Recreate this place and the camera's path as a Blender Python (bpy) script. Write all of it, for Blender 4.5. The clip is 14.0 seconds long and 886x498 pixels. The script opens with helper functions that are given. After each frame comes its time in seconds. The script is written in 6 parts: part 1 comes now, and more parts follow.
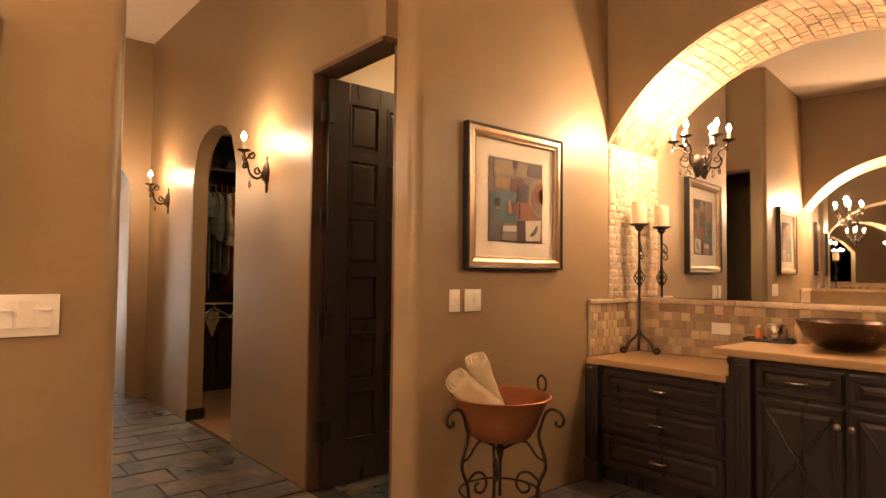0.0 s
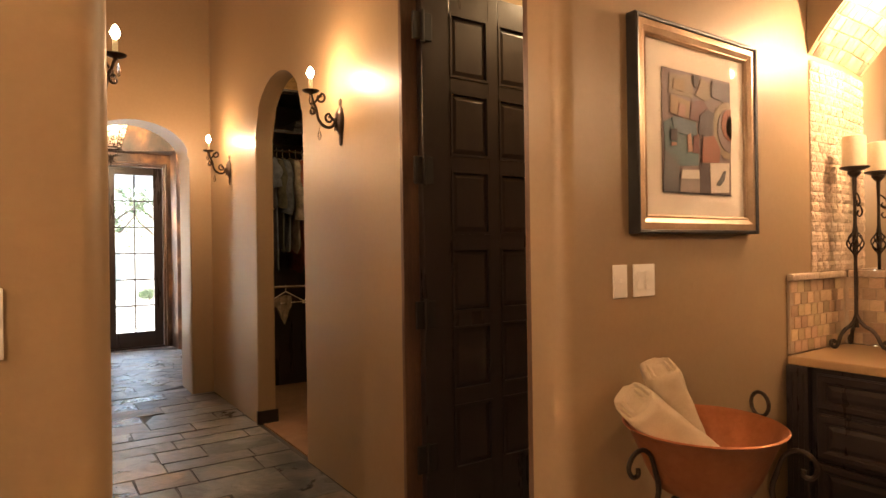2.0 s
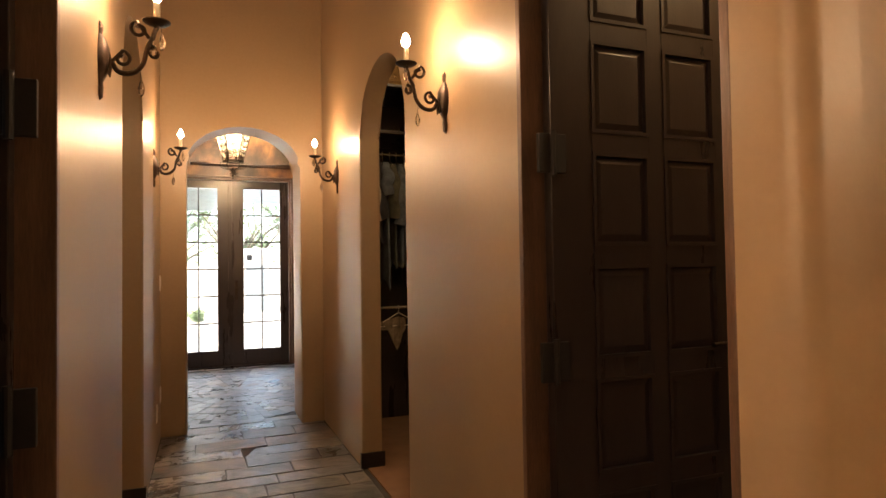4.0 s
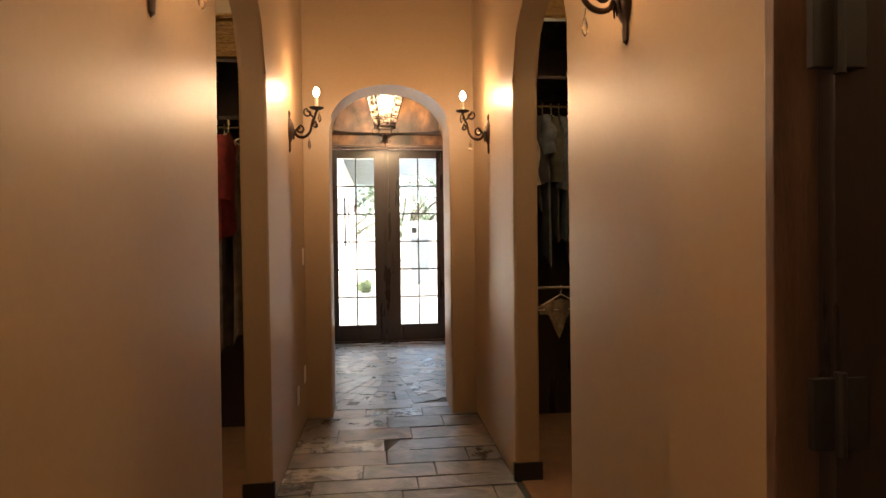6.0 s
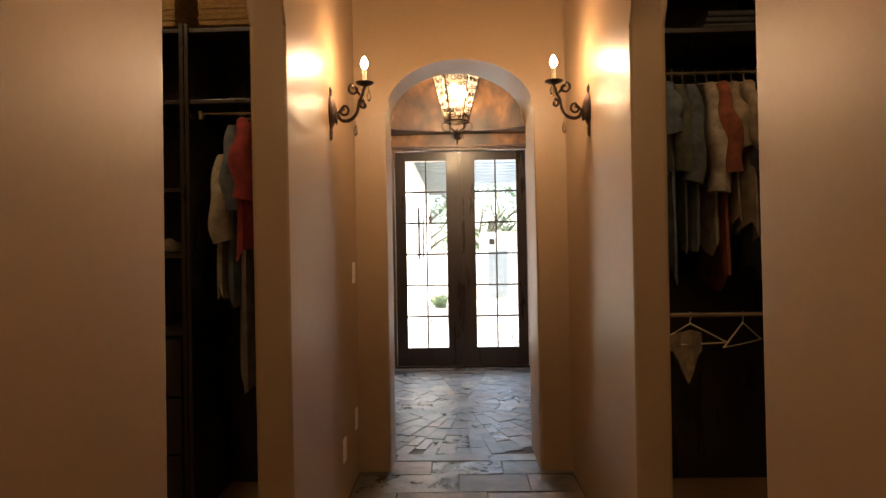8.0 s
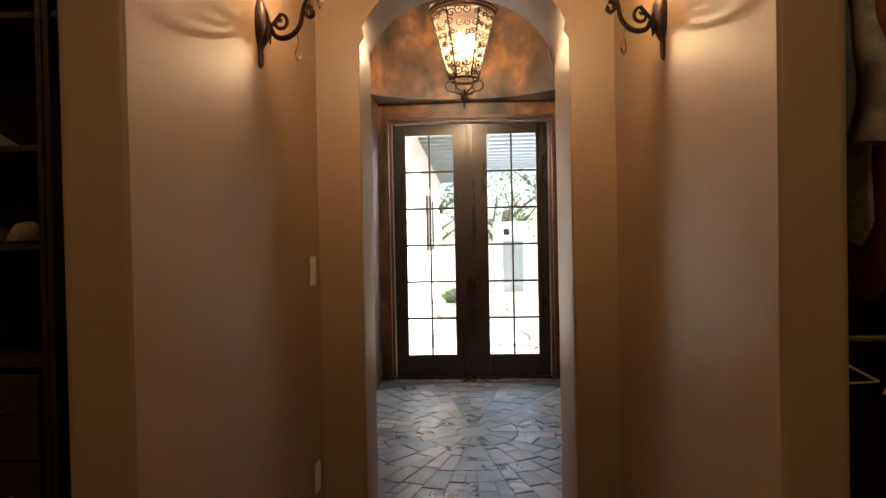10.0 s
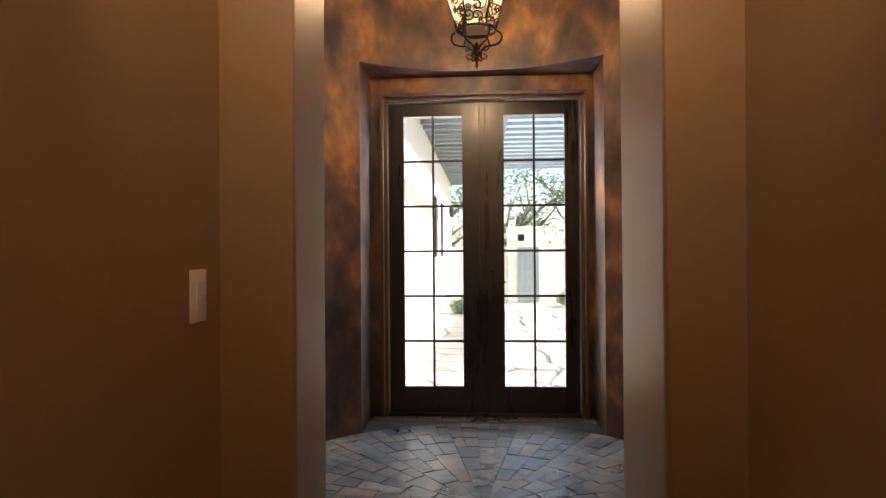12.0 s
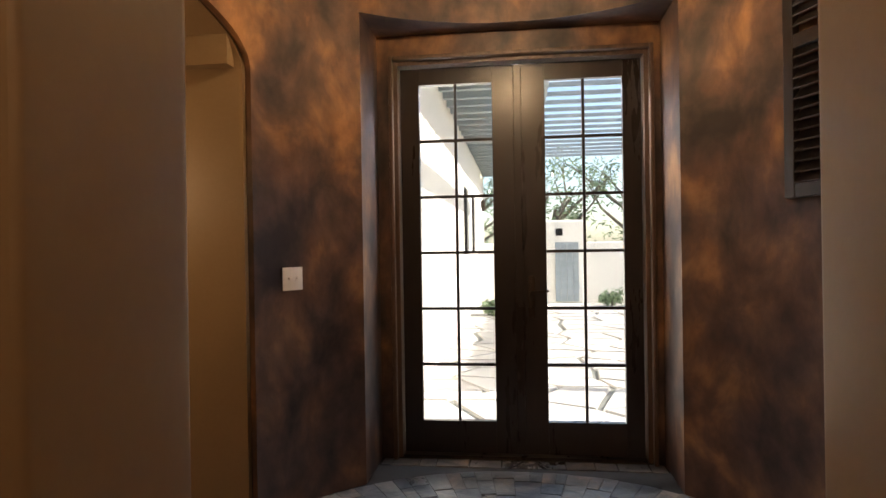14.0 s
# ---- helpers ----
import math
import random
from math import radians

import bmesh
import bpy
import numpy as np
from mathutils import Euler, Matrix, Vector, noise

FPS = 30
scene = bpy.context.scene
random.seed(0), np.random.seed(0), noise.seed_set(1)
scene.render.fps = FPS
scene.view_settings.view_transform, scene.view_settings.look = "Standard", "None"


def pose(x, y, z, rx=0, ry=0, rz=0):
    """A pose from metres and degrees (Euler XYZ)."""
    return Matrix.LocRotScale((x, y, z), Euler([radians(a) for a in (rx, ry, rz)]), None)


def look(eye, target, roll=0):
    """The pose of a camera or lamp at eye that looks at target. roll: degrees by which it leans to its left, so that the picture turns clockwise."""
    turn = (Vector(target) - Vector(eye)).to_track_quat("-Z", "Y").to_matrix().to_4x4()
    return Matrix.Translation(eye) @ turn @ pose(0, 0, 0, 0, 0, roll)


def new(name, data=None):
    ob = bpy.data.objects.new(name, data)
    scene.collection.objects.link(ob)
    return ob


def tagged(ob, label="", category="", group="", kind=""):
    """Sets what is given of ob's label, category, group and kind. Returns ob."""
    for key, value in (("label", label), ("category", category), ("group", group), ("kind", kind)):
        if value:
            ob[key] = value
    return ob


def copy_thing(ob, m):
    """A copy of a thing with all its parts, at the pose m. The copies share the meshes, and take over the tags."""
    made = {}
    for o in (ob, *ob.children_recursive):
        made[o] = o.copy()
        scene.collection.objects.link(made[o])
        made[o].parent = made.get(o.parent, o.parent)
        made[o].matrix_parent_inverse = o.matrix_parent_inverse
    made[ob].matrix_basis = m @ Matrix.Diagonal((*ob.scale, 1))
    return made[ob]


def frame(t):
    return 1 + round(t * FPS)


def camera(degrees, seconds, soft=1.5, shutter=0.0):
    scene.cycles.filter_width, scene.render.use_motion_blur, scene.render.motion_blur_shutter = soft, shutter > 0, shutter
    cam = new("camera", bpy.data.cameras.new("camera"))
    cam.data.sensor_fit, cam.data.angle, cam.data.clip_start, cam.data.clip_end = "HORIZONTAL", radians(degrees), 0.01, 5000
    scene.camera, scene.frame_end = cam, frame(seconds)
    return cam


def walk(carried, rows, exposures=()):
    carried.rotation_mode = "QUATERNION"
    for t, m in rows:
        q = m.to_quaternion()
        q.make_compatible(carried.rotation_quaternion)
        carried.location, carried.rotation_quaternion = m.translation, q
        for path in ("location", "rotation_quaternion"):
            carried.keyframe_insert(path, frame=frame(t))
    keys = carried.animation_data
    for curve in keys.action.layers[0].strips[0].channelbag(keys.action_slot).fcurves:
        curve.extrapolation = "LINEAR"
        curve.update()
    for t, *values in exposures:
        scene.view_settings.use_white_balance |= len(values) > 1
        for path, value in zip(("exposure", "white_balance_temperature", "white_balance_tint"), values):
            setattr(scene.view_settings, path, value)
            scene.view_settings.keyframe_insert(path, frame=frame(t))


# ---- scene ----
cam = camera(71.9, 14.0)
PATH = [
    (0, (0.807, 0.085, 1.29), (2.105, 1.604, 1.369), 0.6),
    (0.5, (0.857, 0.349, 1.293), (2.113, 1.904, 1.372), 0.4),
    (1, (0.97, 0.604, 1.276), (2.173, 2.2, 1.337), -0.6),
    (1.5, (1.095, 0.83, 1.28), (2.251, 2.462, 1.306), -1.1),
    (2, (1.21, 1.039, 1.269), (2.33, 2.696, 1.27), -0.8),
    (2.2, (1.25, 1.108, 1.279), (2.354, 2.776, 1.263), -0.8),
    (4.3, (1.706, 1.788, 1.281), (2.352, 3.679, 1.343), -0.8),
    (4.5, (1.736, 1.846, 1.285), (2.326, 3.755, 1.348), -0.8),
    (5, (1.817, 1.991, 1.286), (2.259, 3.941, 1.337), -0.8),
    (5.5, (1.859, 2.147, 1.285), (2.175, 4.122, 1.299), -0.7),
    (6, (1.887, 2.36, 1.28), (2.092, 4.349, 1.251), -0.7),
    (6.5, (1.921, 2.596, 1.276), (2.021, 4.593, 1.222), -0.8),
    (7, (1.948, 2.797, 1.279), (1.959, 4.797, 1.234), -1.0),
    (7.5, (1.947, 3.012, 1.276), (1.911, 5.012, 1.273), -1.0),
    (7.7, (1.944, 3.112, 1.278), (1.901, 5.112, 1.292), -1.0),
    (9.8, (1.966, 4.181, 1.262), (1.89, 6.179, 1.278), -1.0),
    (10, (1.988, 4.301, 1.271), (1.893, 6.299, 1.258), -1.1),
    (10.5, (1.994, 4.613, 1.266), (1.876, 6.608, 1.208), -1.3),
    (11, (1.972, 4.858, 1.273), (1.86, 6.854, 1.204), -0.6),
    (11.5, (1.995, 5.113, 1.269), (1.87, 7.109, 1.229), -0.5),
    (12, (1.985, 5.404, 1.273), (1.852, 7.4, 1.279), -0.4),
    (12.5, (1.957, 5.671, 1.268), (1.81, 7.665, 1.318), -0.6),
    (13, (1.963, 5.905, 1.268), (1.783, 7.896, 1.334), -0.9),
    (13.5, (1.983, 6.129, 1.314), (1.761, 8.116, 1.344), -1.1),
    (14, (1.972, 6.358, 1.315), (1.728, 8.343, 1.304), -0.9),
]
walk(cam, [(t, look(eye, target, roll)) for t, eye, target, roll in PATH],
     exposures=((0, 3.12), (2.0, 3.12), (4.5, 2.85), (7.5, 2.6), (10, 2.12), (11, 1.86), (12.5, 1.62), (14, 1.40)))

# ---- world, sun, lights ----
CX = 1.967                      # the hall's middle line
WL, WR = 1.345, 2.588           # hall walls
CEIL = 3.65
sun_el, sun_rot = radians(36), radians(90)
world = bpy.data.worlds.new("world")
scene.world = world
world.use_nodes = True
wn = world.node_tree
sky = wn.nodes.new("ShaderNodeTexSky")
sky.sky_type, sky.sun_disc, sky.sun_elevation, sky.sun_rotation = "NISHITA", False, sun_el, sun_rot
wn.links.new(sky.outputs[0], wn.nodes["Background"].inputs[0])
wn.nodes["Background"].inputs[1].default_value = 0.15

sun = new("sun", bpy.data.lights.new("sun", "SUN"))
sun.data.energy, sun.data.angle, sun.data.color = 5.0, radians(0.5), (1.0, 0.95, 0.87)
sun.rotation_euler = (radians(4), radians(54), 0)
WARM = (1.0, 0.54, 0.29)


def bulb_light(name, x, y, z, watts, r=0.018, colour=WARM):
    lamp = new(name, bpy.data.lights.new(name, "POINT"))
    lamp.data.energy, lamp.data.shadow_soft_size, lamp.data.color = watts, r, colour
    lamp.location = (x, y, z)
    return lamp


SCONCES = [(WR, 4.03, -1), (WL, 3.90, 1), (WR, 6.21, -1), (WL, 6.16, 1)]
for sx, sy, sd in SCONCES:
    bulb_light("sconce_lamp", sx + sd * 0.168, sy, 2.19, 1.75 if sy < 5 else 2.15, 0.014)
bulb_light("pendant_lamp", 1.955, 8.62, 2.68, 20, 0.03, (1.0, 0.60, 0.30))
VY = (2.02, 0.56)
for vy, share, west in zip(VY, (1.0, 0.5), (13, 14)):
    bulb_light("vanity_lamp", 4.48, vy, 2.31, 7.2 * share, 0.02, (1.0, 0.57, 0.31))
    bulb_light("vanity_lamp", 2 * CX - 4.48, vy, 2.31, west, 0.02, (1.0, 0.57, 0.31))
# unseen fill added to brighten the side passage; no fitting hangs there
bulb_light("passage_lamp", -0.25, 8.35, 1.6, 5, 0.08, (1.0, 0.6, 0.3))
bulb_light("side_room_lamp", 3.75, 2.95, 2.8, 5, 0.08, (1.0, 0.68, 0.36))
# two fills added to lift the dark closets, without any fitting behind them
bulb_light("closet_lamp_east", 3.2, 5.0, 3.2, 4, 0.08, (1.0, 0.68, 0.36))
bulb_light("closet_lamp_west", 0.3, 5.2, 3.2, 5.5, 0.08, (1.0, 0.68, 0.36))
# added strip lamp, hidden behind the doors' top rail, standing in for sky light
head = new("door_head_daylight", bpy.data.lights.new("door_head_daylight", "AREA"))
head.data.shape, head.data.size, head.data.size_y = "RECTANGLE", 1.4, 0.06
head.data.energy, head.data.color = 38, (0.74, 0.84, 1.0)
head.matrix_basis = look((1.985, 10.29, 2.40), (1.985, 9.2, 0.9))


# ---- mesh helpers ----
def box(bm, x0, x1, y0, y1, z0, z1, bevel=0.0):
    vs = [bm.verts.new((x, y, z)) for x in (x0, x1) for y in (y0, y1) for z in (z0, z1)]
    fs = [bm.faces.new([vs[i] for i in f]) for f in ((0, 1, 3, 2), (4, 6, 7, 5), (0, 4, 5, 1), (2, 3, 7, 6), (0, 2, 6, 4), (1, 5, 7, 3))]
    if bevel:
        es = {e for f in fs for e in f.edges}
        bmesh.ops.bevel(bm, geom=list(es), offset=bevel, segments=2, profile=0.6, affect="EDGES")
    return bm


def lathe(bm, profile, n=20, c=(0, 0, 0), cap=True):
    rings = []
    for r, z in profile:
        rings.append([bm.verts.new((c[0] + r * math.cos(6.28318 * i / n), c[1] + r * math.sin(6.28318 * i / n), c[2] + z)) for i in range(n)])
    for a, b in zip(rings, rings[1:]):
        for i in range(n):
            bm.faces.new((a[i], a[(i + 1) % n], b[(i + 1) % n], b[i]))
    if cap:
        bm.faces.new(rings[0][::-1])
        bm.faces.new(rings[-1])
    return bm


def tube(bm, pts, r, n=8):
    """A round bar along points; r is one radius or one for each point."""
    pts = [Vector(p) for p in pts]
    rs = list(r) if isinstance(r, (list, tuple)) else [r] * len(pts)
    if 5 <= len(pts) <= 15:
        p, q = [pts[0]] + pts + [pts[-1]], rs
        pts, rs = [], []
        for i in range(len(p) - 3):
            a, b, c, d = p[i:i + 4]
            for k in range(3):
                t = k / 3
                pts.append(0.5 * (2 * b + (c - a) * t + (2 * a - 5 * b + 4 * c - d) * t * t + (3 * b - a - 3 * c + d) * t ** 3))
                rs.append(q[i] + (q[i + 1] - q[i]) * t)
        pts.append(p[-1])
        rs.append(q[-1])
    rings, side = [], None
    for i, p in enumerate(pts):
        d = (pts[min(i + 1, len(pts) - 1)] - pts[max(i - 1, 0)]).normalized()
        if side is None:
            side = d.orthogonal().normalized()
        side = (side - d * side.dot(d)).normalized()
        up = d.cross(side)
        rings.append([bm.verts.new(p + rs[i] * (math.cos(6.28318 * k / n) * side + math.sin(6.28318 * k / n) * up)) for k in range(n)])
    for a, b in zip(rings, rings[1:]):
        for i in range(n):
            bm.faces.new((a[i], a[(i + 1) % n], b[(i + 1) % n], b[i]))
    bm.faces.new(rings[0][::-1])
    bm.faces.new(rings[-1])
    return bm


def mesh(name, bm, mat, smooth=False):
    bmesh.ops.recalc_face_normals(bm, faces=bm.faces)
    me = bpy.data.meshes.new(name)
    bm.to_mesh(me)
    bm.free()
    if mat:
        me.materials.append(mat)
    if smooth:
        for p in me.polygons:
            p.use_smooth = True
        me.set_sharp_from_angle(angle=radians(38))
    return me


def part(name, bm, mat, parent=None, label="", smooth=False):
    ob = new(name, mesh(name, bm, mat, smooth))
    if parent:
        ob.parent = parent
    return tagged(ob, label)


def thing(name, label, category, m=Matrix(), group=""):
    ob = new(name)
    ob.empty_display_size = 0.1
    ob.matrix_basis = m
    return tagged(ob, label, category, group)


def structure(name, bm, mat, smooth=False, label=""):
    return tagged(part(name, bm, mat, None, label, smooth), kind="structure")


def arc(u0, u1, spring, rise, n=20):
    """An arch's points from u0 to u1: a half ellipse over the spring line."""
    c, a = (u0 + u1) / 2, (u1 - u0) / 2
    return [(c - a * math.cos(math.pi * i / n), spring + rise * math.sin(math.pi * i / n)) for i in range(n + 1)]


def extrude_outline(outline, place, depth, bullnose=0.0, nosed=None):
    """A wall: its outline (u, z) laid out by place(u, z, w), w from 0 to depth."""
    bm = bmesh.new()
    a = [bm.verts.new(place(u, z, 0)) for u, z in outline]
    b = [bm.verts.new(place(u, z, depth)) for u, z in outline]
    bm.faces.new(a)
    bm.faces.new(b[::-1])
    n = len(outline)
    for i in range(n):
        bm.faces.new((a[i], b[i], b[(i + 1) % n], a[(i + 1) % n]))
    if bullnose:
        es = []
        for ring in (a, b):
            for i in range(n):
                u, z = outline[i]
                u2, z2 = outline[(i + 1) % n]
                if nosed(u, z) and nosed(u2, z2):
                    es.append(bm.edges.get((ring[i], ring[(i + 1) % n])))
        bmesh.ops.bevel(bm, geom=[e for e in es if e], offset=bullnose, segments=4, profile=0.5, affect="EDGES")
    return bm


# ---- materials ----
def mat(name, rough=0.6, metal=0.0):
    m = bpy.data.materials.new(name)
    m.use_nodes = True
    p = m.node_tree.nodes["Principled BSDF"]
    p.inputs["Roughness"].default_value, p.inputs["Metallic"].default_value = rough, metal
    return m, m.node_tree, p


def link(nt, a, b):
    nt.links.new(a, b)


def noise_node(nt, scale, detail=5, rough=0.55, vec=None, distort=0.0):
    n = nt.nodes.new("ShaderNodeTexNoise")
    n.inputs["Scale"].default_value, n.inputs["Detail"].default_value = scale, detail
    n.inputs["Roughness"].default_value, n.inputs["Distortion"].default_value = rough, distort
    if vec is not None:
        link(nt, vec, n.inputs["Vector"])
    return n


def ramp(nt, fac, *stops):
    r = nt.nodes.new("ShaderNodeValToRGB")
    e = r.color_ramp.elements
    while len(e) < len(stops):
        e.new(0.5)
    for k, (pos, col) in zip(e, stops):
        k.position, k.color = pos, (*col, 1)
    link(nt, fac, r.inputs[0])
    return r


def coords(nt, stretch=(1, 1, 1)):
    t = nt.nodes.new("ShaderNodeTexCoord")
    mp = nt.nodes.new("ShaderNodeMapping")
    mp.inputs["Scale"].default_value = stretch
    link(nt, t.outputs["Object"], mp.inputs[0])
    return mp.outputs[0]


def bumped(nt, p, height, strength=0.2, dist=0.01):
    b = nt.nodes.new("ShaderNodeBump")
    b.inputs["Strength"].default_value, b.inputs["Distance"].default_value = strength, dist
    link(nt, height, b.inputs["Height"])
    link(nt, b.outputs[0], p.inputs["Normal"])


def two_scale(name, dark, light, big=1.5, fine=60, rough=0.6, metal=0.0, bump=0.15, dist=0.004, stretch=(1, 1, 1), lo=0.3, hi=0.7, rvar=0.12):
    """Large soft variation in colour and a fine grain in relief and gloss."""
    m, nt, p = mat(name, rough, metal)
    v = coords(nt, stretch)
    a, b = noise_node(nt, big, 6, 0.6, v), noise_node(nt, fine, 4, 0.6, v)
    mix = nt.nodes.new("ShaderNodeMath")
    mix.operation = "MULTIPLY_ADD"
    link(nt, b.outputs["Fac"], mix.inputs[0])
    mix.inputs[1].default_value = 0.35
    off = nt.nodes.new("ShaderNodeMath")
    off.operation = "MULTIPLY_ADD"
    link(nt, a.outputs["Fac"], off.inputs[0])
    off.inputs[1].default_value, off.inputs[2].default_value = 0.75, -0.05
    link(nt, off.outputs[0], mix.inputs[2])
    r = ramp(nt, mix.outputs[0], (lo, dark), (hi, light))
    link(nt, r.outputs[0], p.inputs["Base Color"])
    mr = nt.nodes.new("ShaderNodeMapRange")
    link(nt, a.outputs["Fac"], mr.inputs[0])
    mr.inputs[3].default_value, mr.inputs[4].default_value = max(rough - rvar, 0.03), min(rough + rvar, 1)
    link(nt, mr.outputs[0], p.inputs["Roughness"])
    bumped(nt, p, b.outputs["Fac"], bump, dist)
    return m


def varied(m, amount=0.35, hue=0.0):
    """Differences of tone from one piece to the next."""
    nt = m.node_tree
    p = nt.nodes["Principled BSDF"]
    src = p.inputs["Base Color"].links[0].from_socket
    info = nt.nodes.new("ShaderNodeObjectInfo")
    geo = nt.nodes.new("ShaderNodeNewGeometry")
    add = nt.nodes.new("ShaderNodeMath")
    add.operation = "ADD"
    link(nt, info.outputs["Random"], add.inputs[0])
    link(nt, geo.outputs["Random Per Island"], add.inputs[1])
    fr = nt.nodes.new("ShaderNodeMath")
    fr.operation = "FRACT"
    link(nt, add.outputs[0], fr.inputs[0])
    hsv = nt.nodes.new("ShaderNodeHueSaturation")
    mr = nt.nodes.new("ShaderNodeMapRange")
    link(nt, fr.outputs[0], mr.inputs[0])
    mr.inputs[3].default_value, mr.inputs[4].default_value = 1 - amount, 1 + amount
    link(nt, mr.outputs[0], hsv.inputs["Value"])
    if hue:
        m2 = nt.nodes.new("ShaderNodeMath")
        m2.operation = "MULTIPLY"
        link(nt, fr.outputs[0], m2.inputs[0])
        m2.inputs[1].default_value = 7.31
        f2 = nt.nodes.new("ShaderNodeMath")
        f2.operation = "FRACT"
        link(nt, m2.outputs[0], f2.inputs[0])
        h = nt.nodes.new("ShaderNodeMapRange")
        link(nt, f2.outputs[0], h.inputs[0])
        h.inputs[3].default_value, h.inputs[4].default_value = 0.5 - hue, 0.5 + hue
        link(nt, h.outputs[0], hsv.inputs["Hue"])
    link(nt, src, hsv.inputs["Color"])
    link(nt, hsv.outputs[0], p.inputs["Base Color"])
    return m


def glow(name, colour, strength):
    m = bpy.data.materials.new(name)
    m.use_nodes = True
    p = m.node_tree.nodes["Principled BSDF"]
    p.inputs["Emission Color"].default_value, p.inputs["Emission Strength"].default_value = (*colour, 1), strength
    p.inputs["Base Color"].default_value = (0.9, 0.8, 0.6, 1)
    return m


PAINT = two_scale("taupe_wall_paint", (0.268, 0.188, 0.103), (0.308, 0.219, 0.127), 0.9, 45, 0.43, bump=0.12, dist=0.003, rvar=0.06)
CEILING = two_scale("ceiling_paint", (0.55, 0.47, 0.38), (0.6, 0.52, 0.43), 1, 60, 0.8)
ESPRESSO = two_scale("dark_stained_wood", (0.012, 0.0100, 0.0100), (0.040, 0.030, 0.028), 2.2, 40, 0.30, stretch=(4, 4, 0.6), bump=0.10, lo=0.12, hi=0.88)
CASING = two_scale("brown_stained_casing", (0.055, 0.033, 0.022), (0.17, 0.098, 0.06), 3, 40, 0.36, stretch=(6, 6, 0.7), bump=0.2)
IRON = two_scale("dark_bronze_iron", (0.03, 0.022, 0.017), (0.075, 0.055, 0.04), 20, 160, 0.42, 0.75, bump=0.3)
SLATE = two_scale("slate_stone", (0.07, 0.068, 0.062), (0.17, 0.15, 0.125), 4, 28, 0.34, bump=0.55, dist=0.012, rvar=0.16)
GROUT = two_scale("grout", (0.022, 0.021, 0.020), (0.045, 0.042, 0.038), 8, 90, 0.85)
BLACK_IRON = two_scale("matt_black_iron", (0.006, 0.006, 0.006), (0.014, 0.012, 0.011), 12, 120, 0.62)
BLACK = two_scale("black_lacquer", (0.006, 0.006, 0.006), (0.016, 0.014, 0.013), 8, 90, 0.35)
WHITE = two_scale("white_plastic", (0.72, 0.69, 0.63), (0.78, 0.75, 0.7), 5, 200, 0.35, bump=0.02)


def faux_plaster():
    m, nt, p = mat("mottled_copper_plaster", 0.45)
    v = coords(nt, (1, 1, 0.7))
    a, b, c = noise_node(nt, 3.3, 6, 0.52, v, 0.3), noise_node(nt, 8, 5, 0.6, v, 0.4), noise_node(nt, 60, 3, 0.5, v)
    r = ramp(nt, a.outputs["Fac"], (0.34, (0.030, 0.021, 0.018)), (0.45, (0.085, 0.052, 0.040)), (0.56, (0.175, 0.095, 0.055)), (0.70, (0.42, 0.215, 0.085)))
    r2 = ramp(nt, b.outputs["Fac"], (0.35, (0.55, 0.5, 0.5)), (0.65, (1, 1, 1)))
    mx = nt.nodes.new("ShaderNodeMix")
    mx.data_type, mx.blend_type = "RGBA", "MULTIPLY"
    mx.inputs["Factor"].default_value = 0.8
    link(nt, r.outputs[0], mx.inputs[6])
    link(nt, r2.outputs[0], mx.inputs[7])
    link(nt, mx.outputs[2], p.inputs["Base Color"])
    bumped(nt, p, c.outputs["Fac"], 0.15, 0.004)
    return m


FAUX = faux_plaster()
GLASS = bpy.data.materials.new("clear_glass")
GLASS.use_nodes = True
gp = GLASS.node_tree.nodes["Principled BSDF"]
gp.inputs["Roughness"].default_value, gp.inputs["Transmission Weight"].default_value, gp.inputs["IOR"].default_value = 0.0, 1.0, 1.45
GLAZING = GLASS.copy()
GLAZING.name = "coated_picture_glass"
GLAZING.node_tree.nodes["Principled BSDF"].inputs["IOR"].default_value = 1.16
MIRROR, mnt, mp_ = mat("silvered_mirror", 0.01, 1.0)
mp_.inputs["Base Color"].default_value = (0.86, 0.86, 0.84, 1)

# ---- structure ----
# the wall between bath and hall, open between the hall walls
Y0, Y1 = 2.48, 2.62             # bath wall, both faces
XB = 4.31                       # plane of the vanity arch wall
XM = 4.66                       # mirror, at its north end
BA, BB = 0.148, 2.48            # vanity niche along y
MTILT = 0.064                   # the mirror and its splash run a little out of square
SOUTH = -3.2


def wall_x(name, x0, x1, y0, y1, z0=0.0, z1=CEIL, m=None, nose=()):
    bm = box(bmesh.new(), x0, x1, y0, y1, z0, z1)
    es = [e for e in bm.edges if abs(e.verts[0].co.z - e.verts[1].co.z) > 1 and any(abs(e.verts[0].co.x - a) < 1e-4 and abs(e.verts[0].co.y - b) < 1e-4 for a, b in nose)]
    if es:
        bmesh.ops.bevel(bm, geom=es, offset=0.06, segments=6, profile=0.5, affect="EDGES")
    return structure(name, bm, m or PAINT, True)


wall_x("wall_bath_east_half", 2.662, XB + 0.7, Y0, 2.64, nose=[(2.662, Y0)])
wall_x("wall_bath_west_half", 2 * CX - XB - 0.7, 1.352, Y0, 2.64, nose=[(1.352, Y0)])
wall_x("wall_bath_south", 2 * CX - XB - 0.7, XB + 0.7, SOUTH - 0.12, SOUTH)
DOOR0, DOOR1, DOORH = 2.642, 3.36, 2.51   # side doors along y
THICK = 0.13


